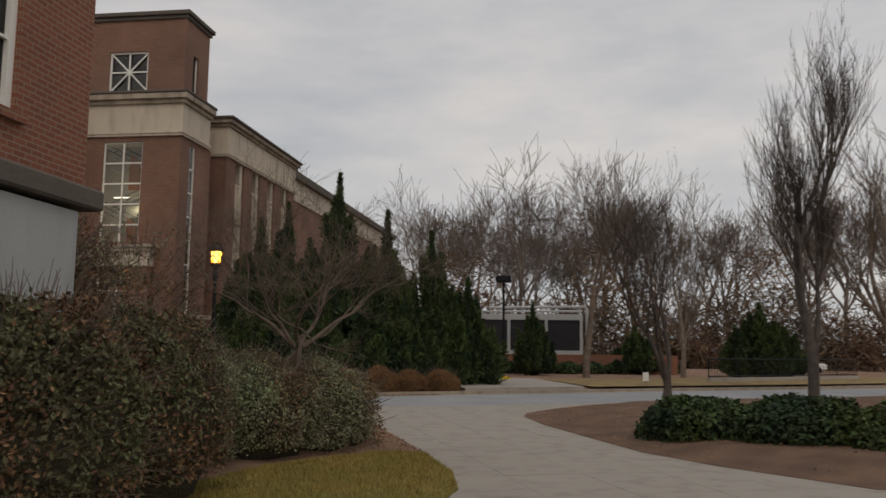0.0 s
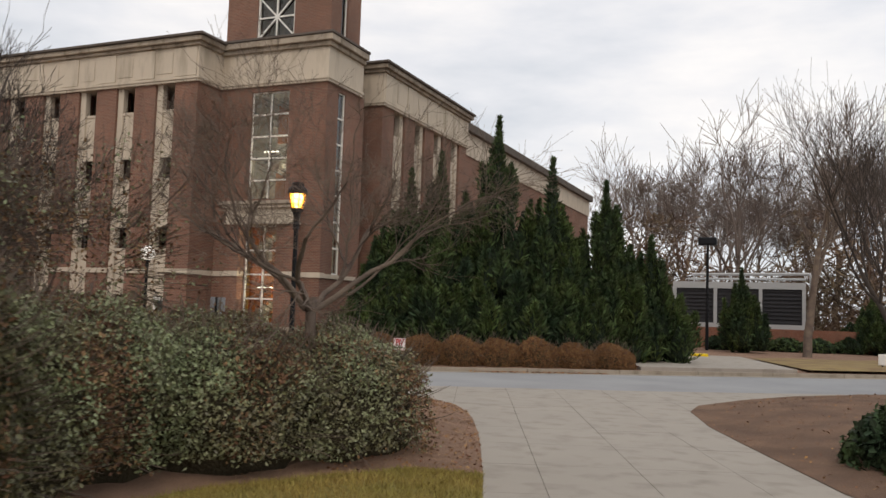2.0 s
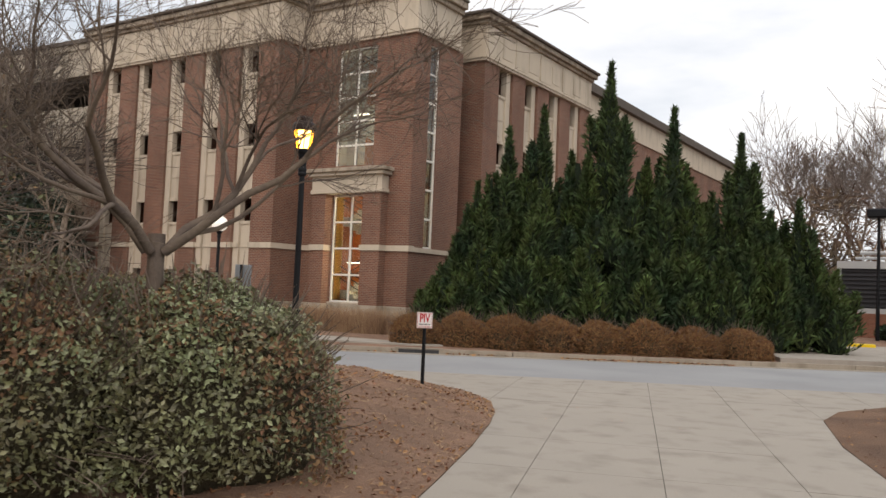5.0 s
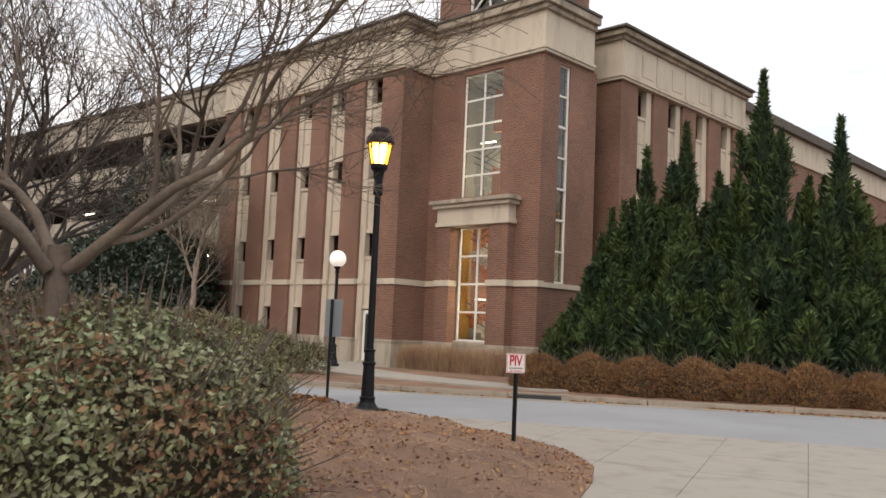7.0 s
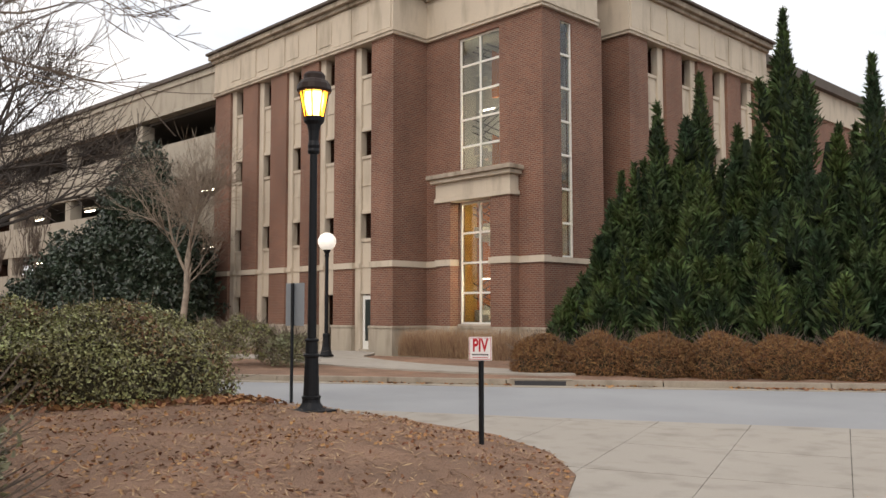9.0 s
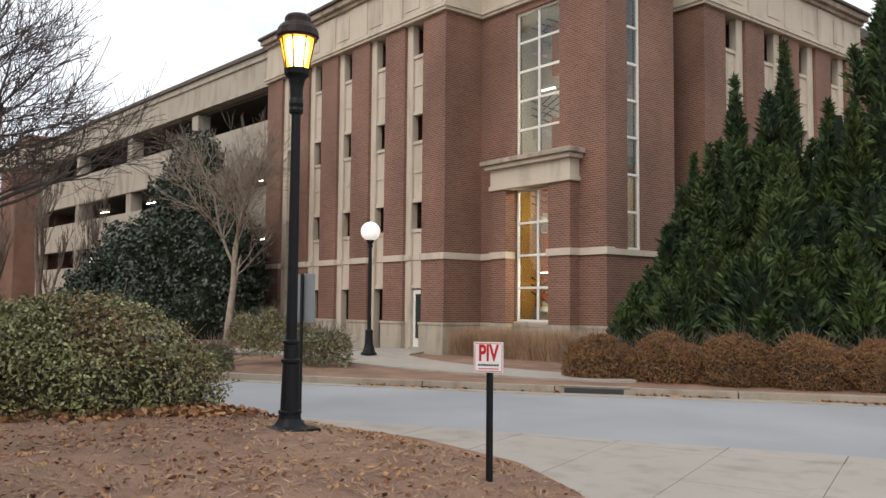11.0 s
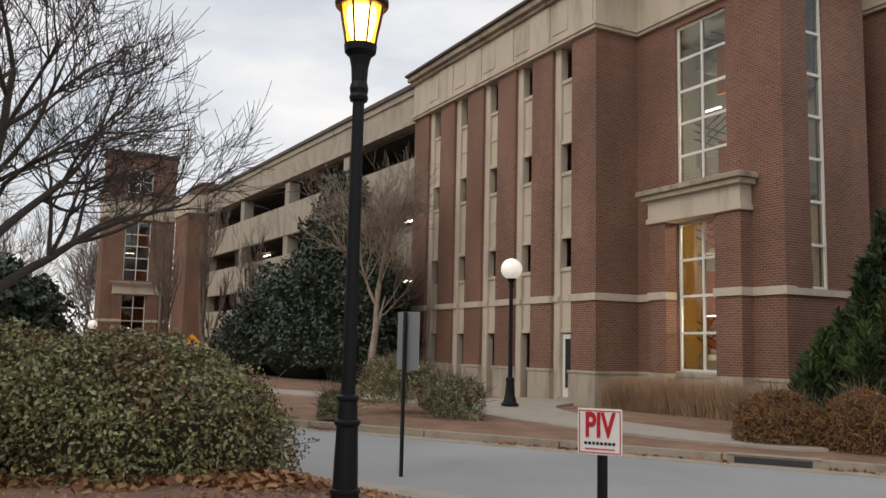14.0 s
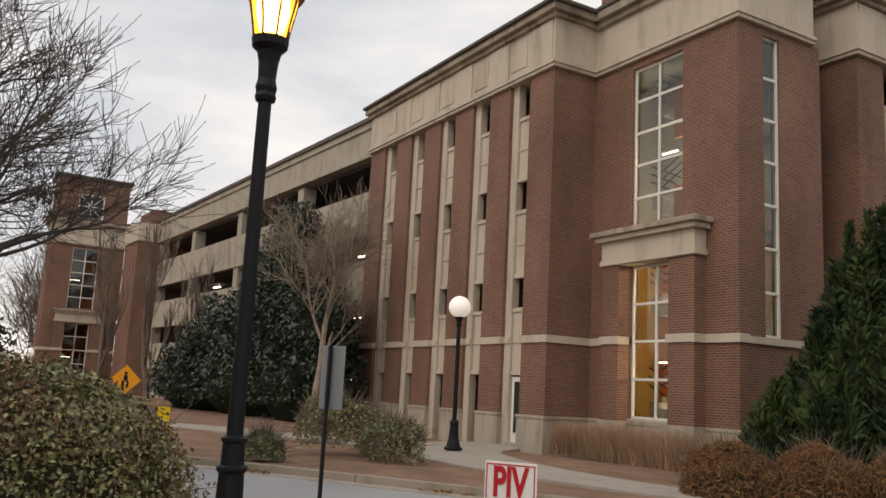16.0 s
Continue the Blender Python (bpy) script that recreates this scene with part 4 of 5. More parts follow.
# ---------------------------------------------------------------- street furniture
def street_lamp(x, y, z):
    r = thing("street_lamp", (x, y, z), "black cast-iron street lamp, lit amber", "street lamp")
    b = lathe([(0.20, 0.055), (0.16, 0.08), (0.125, 0.13), (0.115, 0.15), (0.112, 0.19), (0.12, 0.20), (0.12, 0.225), (0.10, 0.235), (0.094, 0.45), (0.085, 0.70), (0.104, 0.725), (0.104, 0.745), (0.08, 0.76), (0.075, 0.90), (0.09, 0.915), (0.09, 0.935), (0.06, 0.95)], 16, (x, y, z))
    part("base", b, IRON, r, "stepped black cast base")
    part("base_plate", lathe([(0.325, 0.0), (0.325, 0.05), (0.30, 0.06)], 4, (x, y, z + 0.001)), IRON, r)
    part("pole", lathe([(0.057, 0.945), (0.054, 1.6), (0.048, 3.3), (0.07, 3.31), (0.078, 3.34), (0.07, 3.37), (0.078, 3.41), (0.07, 3.45), (0.064, 3.47), (0.072, 3.6), (0.09, 3.68), (0.13, 3.72), (0.137, 3.78)], 16, (x, y, z)), IRON, r, "tapered black pole")
    lan = part("lantern", lathe([(0.115, 3.781), (0.135, 3.88), (0.165, 4.03), (0.185, 4.14), (0.18, 4.16)], 16, (x, y, z)), LAMP_GLOW, r, "glowing amber lantern glass")
    lan.visible_shadow = False
    part("bulb", lathe([(0.06, 3.80), (0.095, 3.87), (0.125, 4.0), (0.12, 4.1), (0.06, 4.14)], 12, (x, y, z)), BULB, lan, "white-hot bulb", smooth=True)
    for k in range(8):
        a = 2 * math.pi * k / 8
        ln = [(Vector((x + q * math.cos(a), y + q * math.sin(a), z + h)), 0.010) for q, h in ((0.125, 3.77), (0.142, 3.88), (0.173, 4.03), (0.192, 4.14))]
        part("cage_bar", tubes([ln], 4), IRON_WARM, lan)
    part("cap", lathe([(0.21, 4.10), (0.225, 4.13), (0.215, 4.20), (0.18, 4.25), (0.145, 4.265), (0.14, 4.28), (0.14, 4.33), (0.115, 4.36), (0.0, 4.375)], 16, (x, y, z)), IRON_WARM, r, "ventilated iron cap")
    lt = new("lamp_bulb", bpy.data.lights.new("lamp_bulb", "POINT"))
    lt.data.energy, lt.data.color, lt.data.shadow_soft_size = 45, (1.0, 0.55, 0.15), 0.05
    lt.matrix_world = pose(x, y, z + 4.15)
    return r


street_lamp(-8.95, 24.71, 0.33)


def globe_lamp(x, y, z, top):
    r = thing("globe_lamp", (x, y, z), "black post lamp, unlit white globe with an added faint glow", "street lamp", "globe lamps")
    part("base", lathe([(0.24, 0), (0.24, 0.05), (0.19, 0.08), (0.13, 0.3), (0.11, 0.62), (0.12, 0.64), (0.12, 0.70), (0.085, 0.74)], 12, (x, y, z)), IRON, r)
    part("pole", lathe([(0.062, 0.72), (0.055, top - 0.5), (0.075, top - 0.48), (0.075, top - 0.42), (0.055, top - 0.4), (0.12, top - 0.28), (0.13, top - 0.25)], 12, (x, y, z)), IRON, r)
    part("globe", lathe([(0.12, top - 0.26)] + [(0.29 * math.sin(a), top + 0.0 - 0.29 * math.cos(a)) for a in [0.5 + k * 0.29 for k in range(9)]] + [(0.02, top + 0.29)], 24, (x, y, z)), OPAL, r, "white opal globe", smooth=True)
    return r


g1 = globe_lamp(-22.03, 34.5, 0.19, 3.64)
copy_thing(g1, pose(-60.2, 27.7, -1.0))


def lettering(text, size, m, mat, parent, name="lettering"):
    cu = bpy.data.curves.new(name, "FONT")
    cu.offset = 0.006
    cu.body, cu.size, cu.extrude, cu.align_x, cu.align_y = text, size, 0.002, "CENTER", "CENTER"
    tmp = bpy.data.objects.new("tmp_text", cu)
    scene.collection.objects.link(tmp)
    me = bpy.data.meshes.new_from_object(tmp.evaluated_get(bpy.context.evaluated_depsgraph_get()))
    bpy.data.objects.remove(tmp)
    bm = bmesh.new()
    bm.from_mesh(me)
    bpy.data.meshes.remove(me)
    turn(bm, m)
    return part(name, bm, mat, parent)


def small_sign(x, y, z):
    r = thing("small_sign", (x, y, z), "white PIV sign with red letters on black post", "sign")
    part("post", boxes((x - 0.025, x + 0.025, y - 0.012, y + 0.03, z - 0.2, z + 0.98), bevel=0.004), IRON, r, "black steel post")
    m = pose(x + 0.02, y - 0.025, z + 1.0, 0, 0, 38) @ Matrix.Diagonal((0.86, 1, 0.9, 1))
    pl = part("plate", turn(boxes((-0.15, 0.15, -0.004, 0.004, -0.145, 0.145), bevel=0.003), m), SIGN_W, r, "white sign plate with red rim")
    part("rim", turn(boxes((-0.14, 0.14, -0.0065, -0.0042, 0.128, 0.134), (-0.14, 0.14, -0.0065, -0.0042, -0.134, -0.128), (-0.14, -0.134, -0.0065, -0.0042, -0.1279, 0.1279), (0.134, 0.14, -0.0065, -0.0042, -0.1279, 0.1279)), m), SIGN_RED, pl)
    # tall condensed capitals cut from bars
    lettering("PIV", 0.205, m @ pose(0, -0.0075, 0.035, 90, 0, 0) @ Matrix.Diagonal((0.72, 1.05, 1, 1)), SIGN_RED, pl)
    part("small_print", turn(boxes(*[(-0.105 + k * 0.027, -0.105 + k * 0.027 + 0.02, -0.0065, -0.0042, -0.082, -0.064) for k in range(8)]), m), IRON, pl, "unreadable small print")
    part("arrow", turn(boxes((-0.10, 0.10, -0.0065, -0.0042, -0.112, -0.104)), m), SIGN_RED, pl)
    return r


small_sign(-6.62, 25.35, 0.2)

bs = thing("road_sign", (-12.8, 27.0, 0), "grey back of a road sign on dark post", "sign")
part("post", boxes((-12.83, -12.77, 26.985, 27.02, -0.05, 2.12), bevel=0.005), IRON, bs)
part("plate", turn(boxes((-0.2, 0.2, -0.004, 0.004, -0.38, 0.38), bevel=0.003), pose(-12.78, 27.045, 1.74, 0, 0, 20)), GALV, bs, "bare grey aluminium plate")

ps = thing("crossing_sign", (-35.6, 28.9, 0), "amber diamond pedestrian crossing sign on post", "sign")
part("post", boxes((-35.63, -35.57, 28.9, 28.95, -0.05, 1.9)), GALV, ps)
pm = pose(-35.54, 28.87, 1.45, 0, 0, 72)
dm = part("plate", turn(boxes((-0.38, 0.38, -0.005, 0.005, -0.38, 0.38), bevel=0.004), pm @ pose(0, 0, 0, 0, 45, 0)), SIGN_YEL, ps, "amber diamond plate")
part("pictogram", turn(boxes((-0.05, 0.05, -0.012, -0.006, 0.19, 0.29), (-0.07, 0.07, -0.012, -0.006, -0.03, 0.17), (-0.13, -0.04, -0.012, -0.006, -0.28, -0.031), (0.03, 0.12, -0.012, -0.006, -0.28, -0.031)), pm), IRON, dm, "black walking pictogram")
mk = thing("crossing_marker", (-23.7, 27.6, 0), "yellow and white crossing marker on a rubber foot", "sign")
mm = pose(-23.7, 27.6, 0.0, 0, 0, 70)
part("panel", turn(boxes((-0.15, 0.15, -0.02, 0.02, 0.08, 0.95), bevel=0.01), mm), YELLOW, mk)
part("face", turn(boxes((-0.1, 0.1, -0.03, -0.021, 0.15, 0.65)), mm), SIGN_W, mk)
part("foot", turn(boxes((-0.18, 0.18, -0.15, 0.15, 0.0, 0.08)), mm), IRON, mk)

fl = thing("parking_light", (-4.16, 64.4, 0), "tall dark pole light with flat head", "street lamp")
part("pole", lathe([(0.11, 0), (0.08, 6.7)], 8, (-4.16, 64.4, 0)), IRON, fl)
part("head", boxes((-4.72, -3.6, 64.0, 64.8, 6.7, 7.2), bevel=0.08), IRON, fl, "boxy lamp head")

shed = thing("plant_enclosure", (-2.7, 70, 0), "grey louvred plant enclosure on a brick base", "shed")
SX0, SX1, SY = -6.95, 1.55, 69.4
part("brick_base", boxes((SX0 - 1.2, SX1 + 7, SY - 0.4, SY, 0, 1.55)), BRICK_RED, shed, "red brick base wall")
part("frame", boxes((SX0, SX1, SY, SY + 5, 1.55, 1.85), (SX0, SX1, SY, SY + 5, 4.2, 4.64), *[(x, x + 0.22, SY, SY + 5, 1.85, 4.2) for x in (SX0, -4.25, -1.35, SX1 - 0.22)]), SHEDGREY, shed, "grey metal frame")
for x0, x1 in ((SX0 + 0.22, -4.25), (-4.03, -1.35), (-1.13, SX1 - 0.22)):
    lv = part("louvre", boxes((x0, x1, SY + 0.2, SY + 0.3, 1.85, 4.2)), LOUVRE, shed, "dark louvre panel")
    for k in range(9):
        part("blade", boxes((x0, x1, SY + 0.08, SY + 0.2, 1.95 + k * 0.26, 2.0 + k * 0.26)), LOUVRE, lv)
part("pipe", tubes([[(Vector((SX0 + 1.2, SY + 0.5, 5.15)), 0.1), (Vector((SX1 + 0.2, SY + 0.5, 5.25)), 0.1), (Vector((SX1 + 0.35, SY + 0.5, 5.0)), 0.13), (Vector((SX1 + 0.35, SY + 0.5, 0.0)), 0.13)], [(Vector((SX0 + 0.8, SY + 1.6, 4.9)), 0.08), (Vector((SX1, SY + 1.6, 4.95)), 0.08)]], 8), SHEDGREY, shed, "pale overhead pipe")
part("pipe_post", boxes(*[(x, x + 0.1, SY + 0.45, SY + 0.55, 4.64, 5.1) for x in (SX0 + 1.3, -3.2, -0.4)]), SHEDGREY, shed)

# black railing beyond the island
rail = thing("railing", (13, 56, 0.2), "black iron railing on a low pale wall", "railing")
RA, RB = Vector((8.1, 51.8, 0.15)), Vector((19.0, 62.0, 0.15))
part("low_wall", strip(RA.to_2d(), RB.to_2d(), -0.15, 0.15, -0.05, 0.46), PATHC, rail)
part("top_rail", tubes([[(RA + Vector((0, 0, h)), 0.035), (RB + Vector((0, 0, h)), 0.035)] for h in (0.4, 1.35)], 5), IRON, rail)
for k in range(60):
    q = RA.lerp(RB, k / 59)
    part("baluster", tubes([[(q + Vector((0, 0, 0.3)), 0.018 if k % 10 else 0.04), (q + Vector((0, 0, 1.36)), 0.018 if k % 10 else 0.04)]], 4), IRON, rail)


# ---------------------------------------------------------------- planting
def blob_points(balls, n, rng, rough=0.16, freq=1.3, low=0.06):
    """Points and normals on the outer skin of overlapping ellipsoids with an uneven outline."""
    area = [b[3] * b[4] + b[5] * (b[3] + b[4]) for b in balls]
    P, N = [], []
    for i, (cx, cy, cz, rx, ry, rz) in enumerate(balls):
        k = int(n * area[i] / sum(area))
        d = rng.normal(0, 1, (k, 3))
        d /= np.linalg.norm(d, axis=1, keepdims=True)
        if cz - rz < 0.4:
            d[:, 2] = np.where(d[:, 2] < -0.35, -d[:, 2], d[:, 2])
        for q in d:
            r = 1 + rough * lump((cx + q[0] * rx, cy + q[1] * ry, cz + q[2] * rz), freq) + rough * 0.6 * lump((cx + q[0] * rx, cy + q[1] * ry, cz + q[2] * rz), freq * 3.3, 7)
            r *= 1 - 0.13 * abs(rng.normal()) if rng.random() < 0.6 else 1 + 0.03 * rng.normal()
            p = (cx + q[0] * rx * r, cy + q[1] * ry * r, cz + q[2] * rz * r)
            if p[2] < low:
                continue
            if any(j != i and ((p[0] - b[0]) / b[3]) ** 2 + ((p[1] - b[1]) / b[4]) ** 2 + ((p[2] - b[2]) / b[5]) ** 2 < 0.72 for j, b in enumerate(balls)):
                continue
            P.append(p)
            N.append((q[0] / rx, q[1] / ry, q[2] / rz))
    N = np.array(N)
    return np.array(P), N / np.linalg.norm(N, axis=1, keepdims=True)


def blob_core(balls, f=0.84, sub=3):
    bm = bmesh.new()
    for cx, cy, cz, rx, ry, rz in balls:
        g = bmesh.ops.create_icosphere(bm, subdivisions=sub, radius=1)
        for v in g["verts"]:
            q = v.co.copy()
            r = f * (1 + 0.16 * lump((cx + q.x * rx, cy + q.y * ry, cz + q.z * rz), 1.3))
            v.co = (cx + q.x * rx * r, cy + q.y * ry * r, max(-0.02, cz + q.z * rz * r))
    return bm


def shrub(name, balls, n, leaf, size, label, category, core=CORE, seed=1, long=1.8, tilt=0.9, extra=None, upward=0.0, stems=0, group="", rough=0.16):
    rng = np.random.default_rng(seed)
    at = (sum(b[0] for b in balls) / len(balls), sum(b[1] for b in balls) / len(balls), 0.0)
    r = thing(name, at, label, category, group)
    P, N = blob_points(balls, n, rng, rough)
    cut = np.zeros(len(P), bool)
    if extra:
        mat2, share, lab2 = extra
        f = np.array([lump(p, 0.9, 31) for p in P]) + rng.normal(0, 0.25, len(P))
        cut = f > np.quantile(f, 1 - share)
        tagged(part("foliage", leaves(P[cut], N[cut], size, rng, long, tilt, upward), mat2, r, lab2), kind="stuff")
    tagged(part("foliage", leaves(P[~cut], N[~cut], size, rng, long, tilt, upward), leaf, r), kind="stuff")
    # added solid core blocks the view through and carries the inner shade
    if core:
        tagged(part("inner_mass", blob_core(balls), core, r, "solid filler core, dark as the shade inside", smooth=True), kind="stuff")
    if stems:
        rr = random.Random(seed)
        ln = []
        for k in range(stems):
            i = rr.randrange(len(P))
            p, q = Vector(P[i]), Vector(N[i])
            e = p + (q + Vector((rr.uniform(-.4, .4), rr.uniform(-.4, .4), rr.uniform(0.2, .8)))).normalized() * rr.uniform(0.12, 0.4)
            ln.append([(p - q * 0.25, 0.007), (p.lerp(e, 0.5) + Vector((0, 0, 0.03)), 0.005), (e, 0.002)])
        tagged(part("shoot_growth", tubes(ln, 3), BARK, r, "bare brown shoots"), kind="stuff")
    return r


def bare_tree(x, y, z, seed, trunk, r, depth, length, label, kids=(3, 4), spread=(25, 50), up=0.12, bark=BARK, shrink=0.68, lean=(0, 0), stems=1, wob=0.16, thin=0.0, group="", wide=0.75, first=0.35):
    rg = random.Random(seed)
    t = thing("bare_tree", (x, y, z), label, "tree", group)
    out = []
    for s in range(stems):
        a = 2 * math.pi * (s + rg.random() * 0.5) / max(1, stems)
        d = Vector((lean[0] + (wide * math.cos(a) if stems > 1 else 0), lean[1] + (wide * math.sin(a) if stems > 1 else 0), 1)).normalized()
        p = Vector((x, y, z - 0.1))
        if stems > 1:
            p = Vector((x + 0.08 * math.cos(a), y + 0.08 * math.sin(a), z + trunk))
        grow(rg, p, d, length, r * (0.72 if stems > 1 else 1), depth, out, kids, spread, shrink, up, wob, 0.62, first)
    if stems > 1:
        out.append((9, [(Vector((x, y, z - 0.1)), r * 1.5), (Vector((x + 0.02, y, z + trunk * 0.5)), r * 1.15), (Vector((x, y, z + trunk + 0.15)), r * 1.2)]))
    big = [[(p, max(q, thin)) for p, q in l] for d, l in out if d >= 2]
    small = [[(p, max(q, thin)) for p, q in l] for d, l in out if d < 2]
    part("trunk", tubes(big, 7), bark, t, smooth=True)
    tagged(part("twig_growth", tubes(small, 3), bark, t), kind="stuff")
    return t


# loose hedge beside the lawn
shrub("hedge", [(-4.3, 18.55, 0.55, 1.25, 1.25, 1.1), (-5.2, 17.2, 0.6, 1.5, 1.5, 1.15), (-5.9, 15.6, 0.65, 1.4, 1.5, 1.25), (-6.6, 18.6, 0.6, 1.6, 1.5, 1.1), (-5.5, 14.2, 0.65, 1.1, 1.3, 1.3)], 170000, LEAF_A, 0.029, "loose green-bronze abelia hedge beside the lawn", "hedge", seed=3, extra=(LEAF_RED, 0.2, "bronze winter leaves"), stems=2600, rough=0.2)
# hedge by the hall wears the leaf colour with shade put in
shrub("hedge", [(-4.5, 12.4, 0.9, 0.95, 1.5, 1.4), (-4.4, 10.2, 0.9, 0.9, 1.5, 1.4), (-4.6, 7.6, 0.9, 0.9, 1.7, 1.4)], 70000, LEAF_C, 0.036, "loose olive hedge below the brick hall, leaves darkened for its shade", "hedge", seed=4, extra=(LEAF_RED, 0.3, "bronze winter leaves"), stems=2200, rough=0.2)
# tall loose shrub, half leafless, behind the hedge
shrub("tall_shrub", [(-7.3, 17.3, 2.5, 1.3, 1.2, 1.3), (-8.6, 16.2, 2.7, 1.5, 1.3, 1.5), (-7.9, 16.8, 1.6, 1.4, 1.3, 1.1), (-7.2, 15.0, 2.6, 1.1, 1.1, 1.3)], 15000, LEAF_A, 0.034, "tall loose shrub with thin bronze-green leaves", "shrub", core=None, seed=13, extra=(LEAF_RED, 0.45, "bronze winter leaves"), stems=1500, rough=0.55, tilt=1.2)
bare_tree(-7.8, 16.4, 0.2, 14, 0.3, 0.045, 4, 1.3, "upright bare stems of the tall shrub", kids=(3, 4), spread=(14, 34), up=0.2, stems=6, shrink=0.74, thin=0.003, wide=0.35)
# clipped rounded hedge by the lamp
shrub("hedge", [(-12.3, 23.5, 0.55, 1.65, 1.75, 1.15), (-13.3, 21.8, 0.6, 1.9, 1.9, 1.25), (-15.0, 20.2, 0.6, 2.0, 2.0, 1.2)], 130000, LEAF_B, 0.032, "rounded clipped hedge of small olive leaves", "hedge", seed=5, extra=(LEAF_RED, 0.2, "brown winter leaves"), stems=150, rough=0.1)
shrub("hedge", [(-9.2, 19.2, 0.55, 1.7, 1.5, 1.0), (-10.8, 18.3, 0.6, 1.8, 1.6, 1.1), (-8.0, 17.6, 0.6, 1.6, 1.6, 1.1)], 60000, LEAF_A, 0.042, "spreading green hedge under the bare tree", "hedge", seed=6, extra=(LEAF_RED, 0.2, "brown winter leaves"), stems=400)
# low evergreen shrubs on the island
shrub("shrub", [(3.2, 21.5, 0.3, 1.3, 1.2, 0.65), (5.0, 20.6, 0.35, 1.4, 1.2, 0.7), (7.0, 19.6, 0.35, 1.5, 1.2, 0.7), (9.4, 19.0, 0.3, 1.6, 1.2, 0.7)], 26000, NEEDLE, 0.07, "low dark evergreen shrubs on the mulch island", "shrub", core=NEEDLE_CORE, seed=8)
# rust-brown shrubs in front of the junipers
rr = random.Random(5)
for k in range(8):
    f = k / 7
    x, y = -13.3 + 8.3 * f, 34.5 + 4.9 * f
    s = rr.uniform(0.85, 1.15)
    shrub("shrub", [(x, y, 0.3, 0.66 * s, 0.66 * s, 0.74 * s), (x + 0.4, y + 0.3, 0.28, 0.5, 0.5, 0.56 * s)], 16000, RUST, 0.015, "rust-brown dormant shrub along the kerb", "shrub", seed=20 + k, long=8.0, group="kerb shrubs", tilt=1.2, upward=0.3, stems=160)
# small green shrubs by the walk
for k, (x, y, s) in enumerate(((-20.9, 30.8, 1.15), (-19.2, 31.3, 0.8), (-20.6, 31.7, 0.8), (-19.8, 28.7, 0.5), (-24.8, 31.9, 0.9))):
    shrub("shrub", [(x, y, 0.55 * s, 0.75 * s, 0.7 * s, 0.75 * s)], 3000, LEAF_A if k % 2 else LEAF_B, 0.034, "small open green shrub by the walk", "shrub", core=None, seed=40 + k, group="walk shrubs", stems=260, long=3.0, rough=0.5, tilt=1.2)


